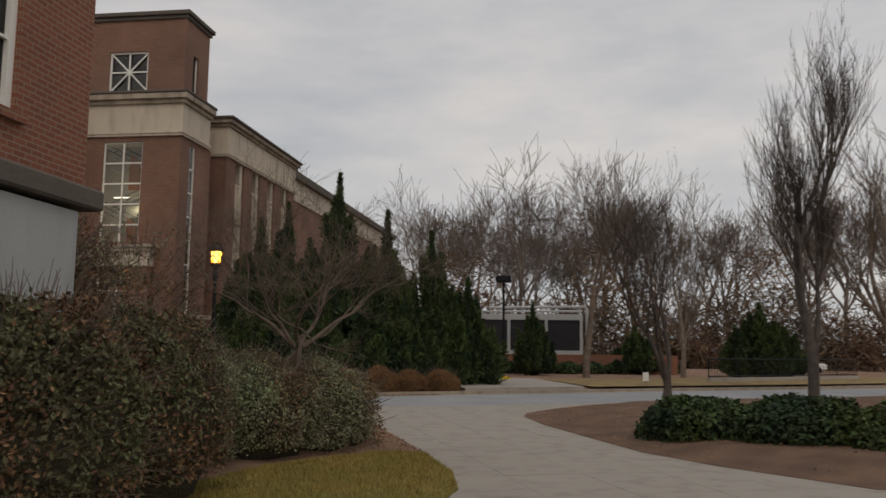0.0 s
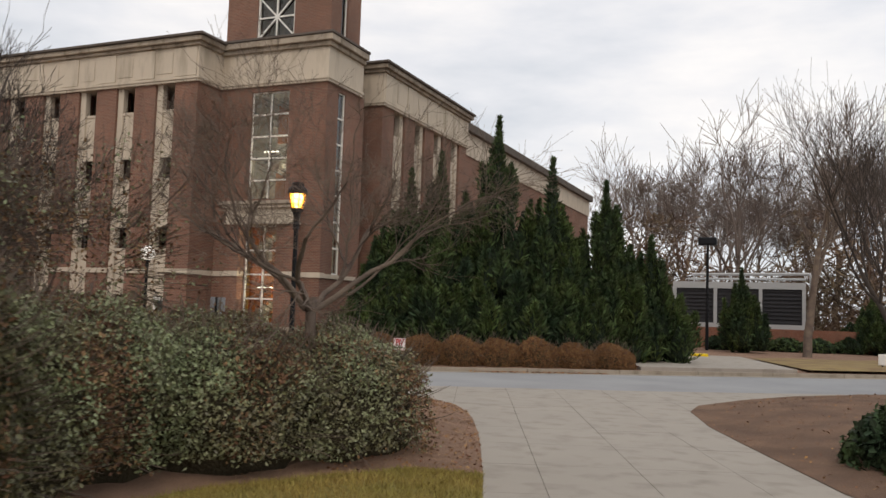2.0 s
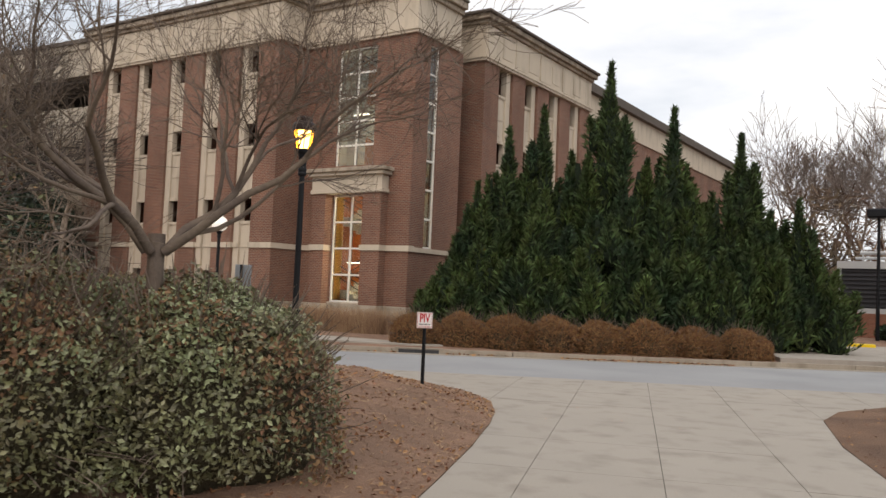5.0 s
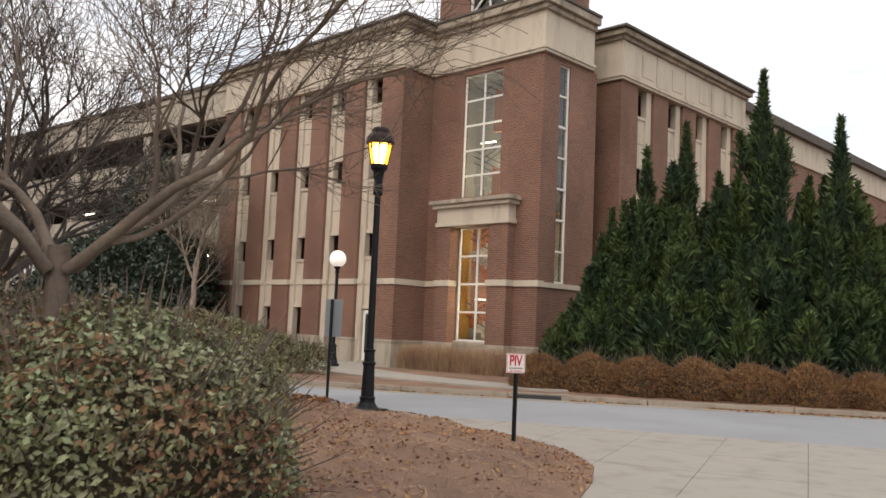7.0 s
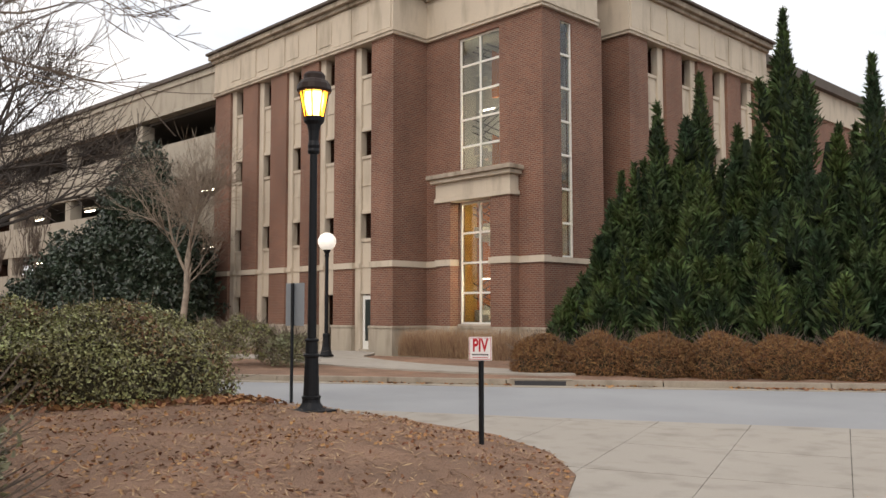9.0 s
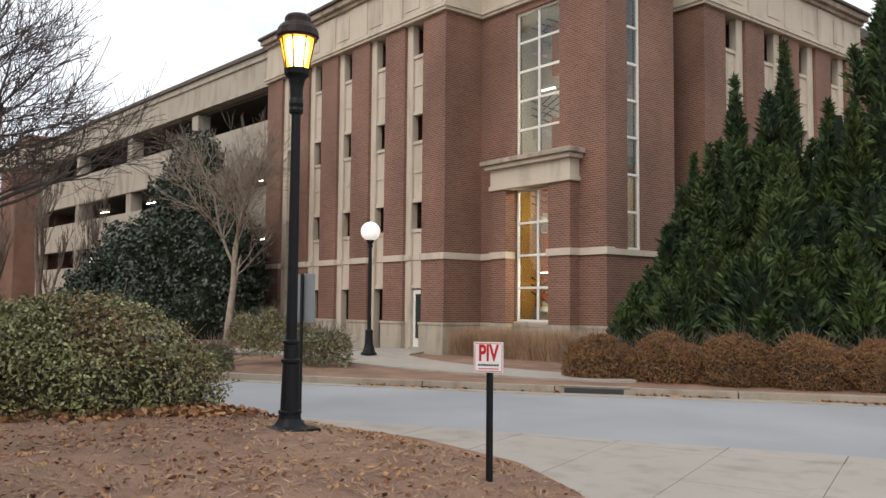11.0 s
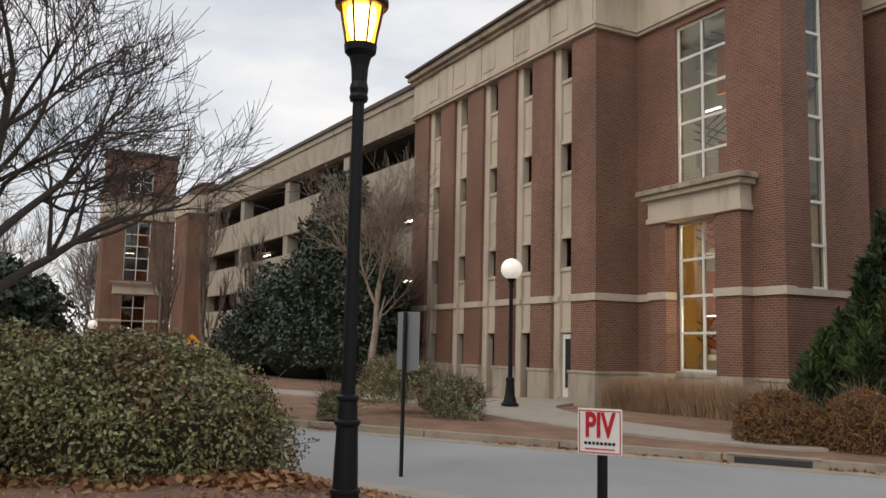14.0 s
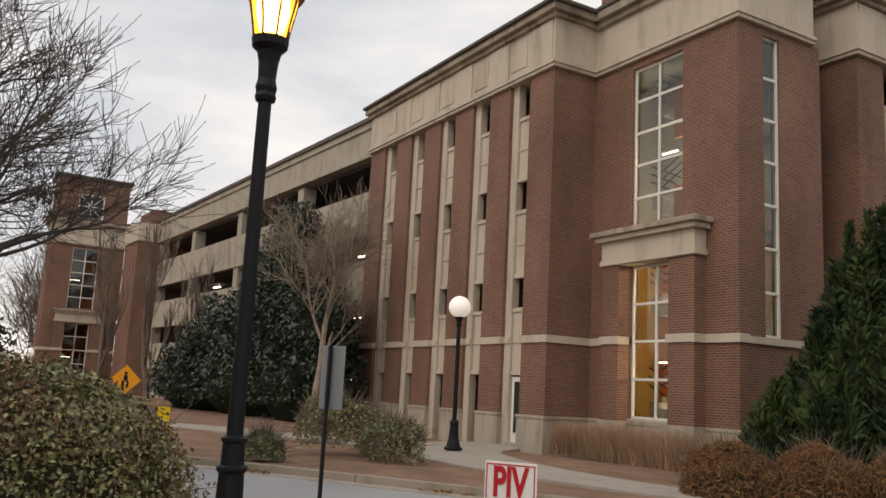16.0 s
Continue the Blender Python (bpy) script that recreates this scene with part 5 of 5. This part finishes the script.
def juniper(x, y, h, w, seed, lean=0.0):
    """A columnar juniper: a leader and a bundle of upright plumes of short sprays."""
    rng = np.random.default_rng(seed)
    r = thing("juniper_tree", (x, y, 0.1), "tall dark green columnar juniper", "tree", "junipers")
    part("trunk", tubes([[(Vector((x, y, 0.1)), 0.13), (Vector((x, y, h * 0.6)), 0.06), (Vector((x, y, h)), 0.01)]], 6), BARK, r)
    plumes = [(x, y, 0.0, h, w * 0.40)]
    for k in range(int(14 + 7 * w)):
        a, q = rng.uniform(0, 2 * np.pi), w * rng.uniform(0.35, 0.95)
        top = h * (1.0 - 0.62 * (q / w) ** 1.1) * rng.uniform(0.62, 1.0)
        plumes.append((x + q * math.cos(a), y + q * math.sin(a), top * rng.uniform(0.0, 0.25), top, w * rng.uniform(0.26, 0.42)))
    for k in range(13):
        a, ft = rng.uniform(0, 2 * np.pi), rng.uniform(0.40, 0.90)
        q, top = w * (1.08 - ft) * rng.uniform(0.6, 1.15), h * ft
        plumes.append((x + q * math.cos(a), y + q * math.sin(a), top - rng.uniform(1.2, 2.4), top, w * rng.uniform(0.12, 0.20)))
    Ps, Ds, Ss = [], [], []
    cores = []
    for px, py, z0, z1, pw in plumes:
        n = int(440 * (z1 - z0) * pw) + 80
        f = rng.random(n) ** 0.8
        a = rng.uniform(0, 2 * np.pi, n)
        rad = pw * np.minimum(1.0, (1.01 - f) ** 1.0 * 1.2) * np.minimum(1, 0.5 + 2.0 * f) * (1 - 0.4 * rng.random(n) ** 2) * (1 + 0.25 * np.sin(a * 3 + f * 14 + seed))
        lean_x, lean_y = (px - x) * 0.22, (py - y) * 0.22
        Ps.append(np.stack([px + lean_x * f + rad * np.cos(a), py + lean_y * f + rad * np.sin(a), 0.15 + z0 + f * (z1 - z0)], 1))
        d = np.stack([np.cos(a) * 0.8, np.sin(a) * 0.8, np.full(n, 0.9)], 1) + rng.normal(0, 0.4, (n, 3))
        Ds.append(d / np.linalg.norm(d, axis=1, keepdims=True))
        Ss.append(rng.uniform(0.6, 1.35, (n, 1)) * np.where(f > 0.85, 0.75, 1.0)[:, None])
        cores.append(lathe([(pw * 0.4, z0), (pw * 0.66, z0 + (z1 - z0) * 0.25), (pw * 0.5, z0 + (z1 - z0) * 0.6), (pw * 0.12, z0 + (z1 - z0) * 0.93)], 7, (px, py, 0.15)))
    P, D, s = np.concatenate(Ps), np.concatenate(Ds), np.concatenate(Ss)
    n = len(P)
    side = np.cross(D, rng.normal(0, 1, (n, 3)))
    side /= np.linalg.norm(side, axis=1, keepdims=True)
    l, wd = D * s * 0.22, side * s * 0.034
    V = np.stack([P - l * 0.3, P + l * 0.25 + wd, P + l, P + l * 0.25 - wd], 1).reshape(-1, 3)
    i = np.arange(n)[:, None] * 4
    F = np.concatenate([i + np.array([[0, 1, 2]]), i + np.array([[0, 2, 3]])], 1).reshape(-1, 3)
    tagged(part("crown", (V.tolist(), F.tolist()), NEEDLE, r), kind="stuff")
    # solid cones in shade colour fill the crown behind the sprays
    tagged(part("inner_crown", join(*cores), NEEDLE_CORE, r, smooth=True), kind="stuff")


for k, (x, y, h, w) in enumerate(((-10.3, 41.8, 10.0, 1.7), (-7.9, 41.6, 8.1, 1.5), (-6.0, 42.9, 7.3, 1.4), (-12.6, 41.2, 8.5, 1.6), (-13.7, 40.6, 7.7, 1.5), (-14.6, 40.0, 5.6, 1.4), (-9.2, 40.4, 5.6, 1.8), (-11.6, 39.5, 5.2, 1.9), (-4.4, 44.4, 5.2, 1.3), (-13.6, 38.6, 3.6, 1.5), (-7.3, 41.2, 4.6, 1.6), (-5.6, 43.0, 4.4, 1.4), (-8.8, 42.8, 6.6, 1.4))):
    juniper(x, y, h, w * 1.25, 60 + k)
juniper(-2.0, 62.5, 5.0, 1.35, 90)
juniper(13.0, 62, 5.0, 2.6, 91)
juniper(5.5, 70, 3.6, 2.2, 92)
shrub("shrub", [(-3.5 + k * 1.9, 66 + k * 0.7, 0.4, 1.1, 0.8, 0.6) for k in range(7)], 6000, NEEDLE, 0.12, "low clipped evergreen shrubs before the enclosure", "shrub", core=NEEDLE_CORE, seed=95)

# magnolia before the deck
mg = [(-42, 35.6, 1.6, 5.0, 2.2, 2.3), (-46.5, 34.8, 1.4, 3.8, 2.4, 2.2), (-37, 36.2, 1.5, 3.4, 1.8, 2.2), (-41, 36.0, 4.2, 3.8, 1.9, 2.4), (-44.5, 35.4, 3.6, 3.0, 2.0, 2.0), (-40, 36.3, 6.4, 2.6, 1.6, 2.2), (-39.6, 36.4, 8.1, 1.5, 1.2, 1.6), (-36.4, 36.4, 3.6, 2.4, 1.5, 2.0)]
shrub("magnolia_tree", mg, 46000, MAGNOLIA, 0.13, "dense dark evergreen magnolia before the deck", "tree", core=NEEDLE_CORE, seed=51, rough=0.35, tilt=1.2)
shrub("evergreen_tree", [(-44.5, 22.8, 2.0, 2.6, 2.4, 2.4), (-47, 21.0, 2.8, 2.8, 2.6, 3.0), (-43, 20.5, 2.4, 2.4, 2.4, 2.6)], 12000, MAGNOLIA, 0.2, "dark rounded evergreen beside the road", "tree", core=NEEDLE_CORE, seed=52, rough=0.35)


# low spreading tree behind the hedge
bare_tree(-4.45, 18.22, 0.3, 12, 1.6, 0.06, 5, 1.42, "low spreading bare tree with grey forking limbs", kids=(3, 5), spread=(22, 52), up=0.05, stems=5, shrink=0.73, lean=(-0.02, 0.12), bark=BARK, wob=0.26, thin=0.0022, wide=0.95)
# slender tree by the deck
bare_tree(-32.6, 34.9, 0.1, 21, 0, 0.17, 5, 4.0, "spreading pale-barked bare tree before the magnolia", kids=(4, 6), spread=(28, 56), up=0.09, bark=BARK_PALE, shrink=0.70, thin=0.006, first=0.45)
bare_tree(-56.0, 34.0, 0.1, 22, 0, 0.2, 4, 5.6, "tall upright bare tree before the deck", kids=(4, 5), spread=(12, 30), up=0.3, shrink=0.64, thin=0.014)
bare_tree(-60.0, 31.5, 0.1, 23, 0, 0.18, 4, 4.8, "upright bare tree near the far tower", kids=(4, 5), spread=(12, 30), up=0.3, shrink=0.64, thin=0.014)
bare_tree(-50.0, 34.2, 0.1, 35, 0, 0.13, 4, 3.8, "twiggy brown bare tree before the deck", kids=(4, 5), spread=(12, 30), up=0.28, shrink=0.66, thin=0.010)
# big trees at the left by the road
bare_tree(-17.0, 22.22, 0.2, 57, 0, 0.19, 5, 3.5, "large bare tree with sweeping branches", kids=(4, 6), spread=(26, 54), up=0.09, shrink=0.72, thin=0.005, wob=0.18, bark=BARK_DARK, first=0.62)
bare_tree(-13.5, 17.0, 0.2, 25, 0.8, 0.17, 4, 2.9, "bare multi-stemmed tree behind the hedges", kids=(3, 4), spread=(20, 45), up=0.10, stems=3, shrink=0.72, thin=0.005, bark=BARK_DARK)
# trees across the island and road
bare_tree(4.0, 35.0, 0.2, 26, 0.7, 0.13, 5, 2.9, "slim low-forked bare tree on the mulch island", kids=(3, 4), spread=(22, 46), up=0.12, shrink=0.76, thin=0.004, stems=3, wide=0.32, bark=BARK_DARK)
bare_tree(10.4, 40.0, 0.2, 27, 0, 0.24, 5, 7.4, "tall bare tree with upright twigs on the island", kids=(4, 6), spread=(14, 34), up=0.26, shrink=0.66, thin=0.006, bark=BARK_DARK)
bare_tree(15.5, 44.0, 0.2, 28, 0, 0.22, 4, 5.0, "bare tree with dark upright limbs", kids=(4, 5), spread=(18, 40), up=0.2, shrink=0.70, thin=0.01)
bare_tree(13.0, 34.0, 0.2, 29, 0, 0.18, 4, 4.0, "bare tree leaning over the island", kids=(4, 4), spread=(20, 45), up=0.1, shrink=0.72, thin=0.008, lean=(-0.2, 0))

bare_tree(17.0, 35.5, 0.2, 31, 0, 0.2, 5, 4.6, "broad bare tree beyond the island shrubs", kids=(3, 4), spread=(20, 44), up=0.14, shrink=0.70, thin=0.009)
bare_tree(20.5, 43.0, 0.2, 32, 0, 0.24, 5, 6.0, "tall bare tree behind the railing", kids=(3, 4), spread=(14, 36), up=0.22, shrink=0.68, thin=0.01)
bare_tree(7.5, 58.0, 0.1, 33, 0, 0.2, 4, 4.6, "brown-twigged bare tree across the road", kids=(4, 6), spread=(18, 42), up=0.18, shrink=0.68, thin=0.014)
bare_tree(1.6, 60.0, 0.1, 34, 0, 0.26, 5, 6.2, "tall spreading bare tree across the road", kids=(3, 5), spread=(20, 44), up=0.16, shrink=0.70, thin=0.014)

um = thing("utility_marker", (4.4, 48.2, 0), "small white utility marker in the grass", "marker")
part("plate", boxes((4.25, 4.55, 48.18, 48.24, 0.35, 0.8), bevel=0.01), SIGN_W, um)
part("stake", boxes((4.37, 4.43, 48.19, 48.23, 0.0, 0.36)), IRON, um)


def parked_car(x, y, turn_deg):
    r = thing("parked_car", (x, y, 0), "white car parked beyond the railing", "car")
    m = pose(x, y, 0, 0, 0, turn_deg)
    part("body", turn(boxes((-2.2, 2.2, -0.88, 0.88, 0.35, 0.95), bevel=0.14), m), SIGN_W, r)
    cab = boxes((-1.5, 1.1, -0.76, 0.76, 0.93, 1.5))
    for v in cab.verts:
        if v.co.z > 1.2:
            v.co.x *= 0.68
            v.co.y *= 0.88
    part("cabin", turn(cab, m), GLASS_DARK, r, "dark glass cabin")
    part("roof", turn(boxes((-0.98, 0.72, -0.66, 0.66, 1.49, 1.54), bevel=0.02), m), SIGN_W, r)
    for wx in (-1.35, 1.35):
        for wy in (-0.82, 0.82):
            w = lathe([(0.32, -0.1), (0.33, -0.08), (0.33, 0.08), (0.32, 0.1)], 14)
            wm = m @ pose(wx, wy, 0.33, 90, 0, 0)
            part("wheel", ([tuple(wm @ Vector(v)) for v in w[0]], w[1]), IRON, r, "black tyre")


parked_car(21.0, 84.0, 12)

# far woods: a few trees built once and copied
proto = []
for k in range(3):
    proto.append(bare_tree(0, 110 + 8 * k, 0, 70 + k, 0, 0.40, 4, 10.7, "far bare winter tree", kids=(5, 6), spread=(24, 52), up=0.12, shrink=0.70, bark=TWIG, thin=0.026, wob=0.2, first=0.62, group="far trees"))
proto[0].matrix_basis = pose(-6, 112, 0)
proto[1].matrix_basis = pose(4.5, 118, 0, 0, 0, 80)
proto[2].matrix_basis = pose(-14, 125, 0)
rw = random.Random(77)
for k in range(22):
    x = -20 + k * 5.0 + rw.uniform(-1.5, 1.5)
    y = 118 + rw.uniform(-8, 40)
    copy_thing(proto[k % 3], pose(x, y, rw.uniform(-1.0, 1.0), 0, 0, rw.uniform(0, 360)))
for k in range(7):
    a = radians(150 + k * 18)
    copy_thing(proto[k % 3], pose(-30 + 70 * math.cos(a), 40 + 75 * math.sin(a) * 0.8, -6.5, 0, 0, k * 50))
for k in range(5):
    copy_thing(proto[k % 3], pose(-100 - rw.uniform(0, 25), 10 + k * 12, -7, 0, 0, k * 47))

# brushy undergrowth under the far woods
rng = np.random.default_rng(9)
n = 80000
bx = rng.uniform(-60, 110, n)
by = rng.uniform(98, 108, n) + 0.0 * bx
bz = np.minimum(np.abs(rng.normal(0, 4.3, n)) * (1 + 0.35 * np.sin(bx * 0.35)) + 0.1, 13)
solo("undergrowth", leaves(np.stack([bx, by, bz], 1), np.tile([0, -1.0, 0.2], (n, 1)), 0.16, rng, 8.0, 1.2), BRUSH, "brown brushy undergrowth below the far woods", "undergrowth", "stuff")
n = 16000
ang = rng.uniform(radians(150), radians(285), n)
rad = rng.uniform(52, 60, n)
bz = np.minimum(np.abs(rng.normal(0, 2.0, n)) + 0.1, 5)
solo("undergrowth", leaves(np.stack([-20 + rad * np.cos(ang) * 1.6, 25 + rad * np.sin(ang), bz], 1), np.tile([0, 1.0, 0.2], (n, 1)), 0.2, rng, 7.0, 1.2), BRUSH, "brown brush closing the grounds", "undergrowth", "stuff")

# straw-like dry grass along the tower plinth
n = 15000
gx = rng.uniform(-22.4, -15.9, n)
gy = 38.8 - 1.0 * rng.random(n) + np.where(gx > -17.3, 0.4, 0.0)
gv, gf = blades(np.stack([gx, gy, np.full(n, 0.08)], 1), 0.45, 1.05, 0.016, rng, 0.22)
solo("dry_grass", (gv, gf), STRAW, "straw-coloured dry ornamental grass by the plinth", "grass", "stuff")

# lawn blades
pts = []
rl = random.Random(3)
while len(pts) < 42000:
    x, y = rl.uniform(-4.9, -0.8), 18.3 - 13.5 * rl.random() ** 1.4
    if inside(x, y, LAWN_P):
        pts.append((x, y, bed_height(x, y, LAWN_P, 0.024, 0.08, 0.8, 0.02) + 0.02))
solo("lawn_blades", blades(np.array(pts) - np.array([[0, 0, 0.025]]), 0.035, 0.085, 0.011, rng, 0.5), BLADE, "short yellow-green grass blades", "grass", "stuff")

# fallen leaves and straw on the beds
pts, far_pts = [], []
while len(pts) < 7500:
    x, y = rl.uniform(-14, -2), rl.uniform(16.5, 26.5)
    if inside(x, y, BED_L) and lump((x, y, 0), 0.8) + rl.gauss(0, 0.3) > -0.1:
        pts.append((x, y, bed_height(x, y, BED_L, 0.024, 0.35, 2.0, 0.05) + 0.015))
solo("leaf_litter", leaves(np.array(pts), np.tile([0, 0, 1.0], (len(pts), 1)), 0.036, rng, 1.5, 0.45), DEADLEAF, "scattered tan fallen leaves on the mulch", "leaves", "stuff")
pts = []
while len(pts) < 1500:
    f = rl.random()
    x, y = -10.4 - 1.5 * f + rl.gauss(0, 0.28), 25.0 - 3.6 * f + rl.gauss(0, 0.3)
    if inside(x, y, BED_L):
        pts.append((x, y, bed_height(x, y, BED_L, 0.024, 0.35, 2.0, 0.05) + 0.02 + 0.05 * rl.random()))
solo("leaf_pile", leaves(np.array(pts), np.tile([0, 0, 1.0], (len(pts), 1)), 0.075, rng, 1.4, 0.7), DEADLEAF, "drift of tan leaves along the hedge foot", "leaves", "stuff")
pts = []
while len(pts) < 700:
    f = rl.random()
    x, y = -19.3 + 14.5 * f + abs(rl.gauss(0, 0.12)), 28.0 + 9.9 * f - abs(rl.gauss(0, 0.15))
    if lump((x, y, 3), 0.7) > -0.05:
        pts.append((x, y, 0.02))
solo("gutter_leaves", leaves(np.array(pts), np.tile([0, 0, 1.0], (len(pts), 1)), 0.07, rng, 1.4, 0.4), DEADLEAF, "brown leaves gathered along the gutter", "leaves", "stuff")
n = 16000
pts = []
while len(pts) < n:
    x, y = rl.uniform(-13, -1), rl.uniform(16.5, 26.5)
    if inside(x, y, BED_L):
        pts.append((x, y, bed_height(x, y, BED_L, 0.024, 0.35, 2.0, 0.05) + 0.012))
solo("pine_straw", leaves(np.array(pts), np.tile([0, 0, 1.0], (n, 1)), 0.011, rng, 10.0, 0.3), STRAW, "loose brown pine straw on the bed", "mulch", "stuff")
pts = []
while len(pts) < 3000:
    x, y = rl.uniform(-0.5, 12), rl.uniform(17, 36)
    if inside(x, y, BED_R):
        pts.append((x, y, bed_height(x, y, BED_R, 0.024, 0.21, 2.2, 0.05) + 0.015))
solo("leaf_litter", leaves(np.array(pts), np.tile([0, 0, 1.0], (len(pts), 1)), 0.035, rng, 1.5, 0.3), DEADLEAF, "scattered fallen leaves on the mulch island", "leaves", "stuff")

# ---------------------------------------------------------------- paving slabs
bm = bmesh.new()
f = bm.faces.new([bm.verts.new((x, y, 0)) for x, y in PAVE])
ax_d, ax_n = Vector((-0.354, 0.935, 0)), Vector((0.935, 0.354, 0))
for k in range(-9, 32):
    bmesh.ops.bisect_plane(bm, geom=bm.verts[:] + bm.edges[:] + bm.faces[:], plane_co=ax_n * (6.5 + (k - 6) * 1.25), plane_no=ax_n)
for k in range(-8, 24):
    bmesh.ops.bisect_plane(bm, geom=bm.verts[:] + bm.edges[:] + bm.faces[:], plane_co=ax_d * (20.5 + (k - 10) * 1.78), plane_no=ax_d)
for face in bm.faces[:]:
    if face.calc_area() < 0.02:
        continue
    c = face.calc_center_median()
    vs = [v.co.copy() for v in face.verts]
    q = []
    for v in vs:
        d = (c - v)
        q.append(v + d * min(0.3, 0.006 / max(d.length, 0.01)))
    m = len(q)
    top = 0.018 + 0.003 * lump((c.x, c.y, 0), 3.1)
    verts = [(v.x, v.y, -0.02) for v in q] + [(v.x, v.y, top) for v in q]
    faces = [tuple(range(m, 2 * m))] + [(i, (i + 1) % m, m + (i + 1) % m, m + i) for i in range(m)]
    if face.normal.z < 0:
        faces = [tuple(reversed(t)) for t in faces]
    part("slab", (verts, faces), PATHC, path)
bm.free()
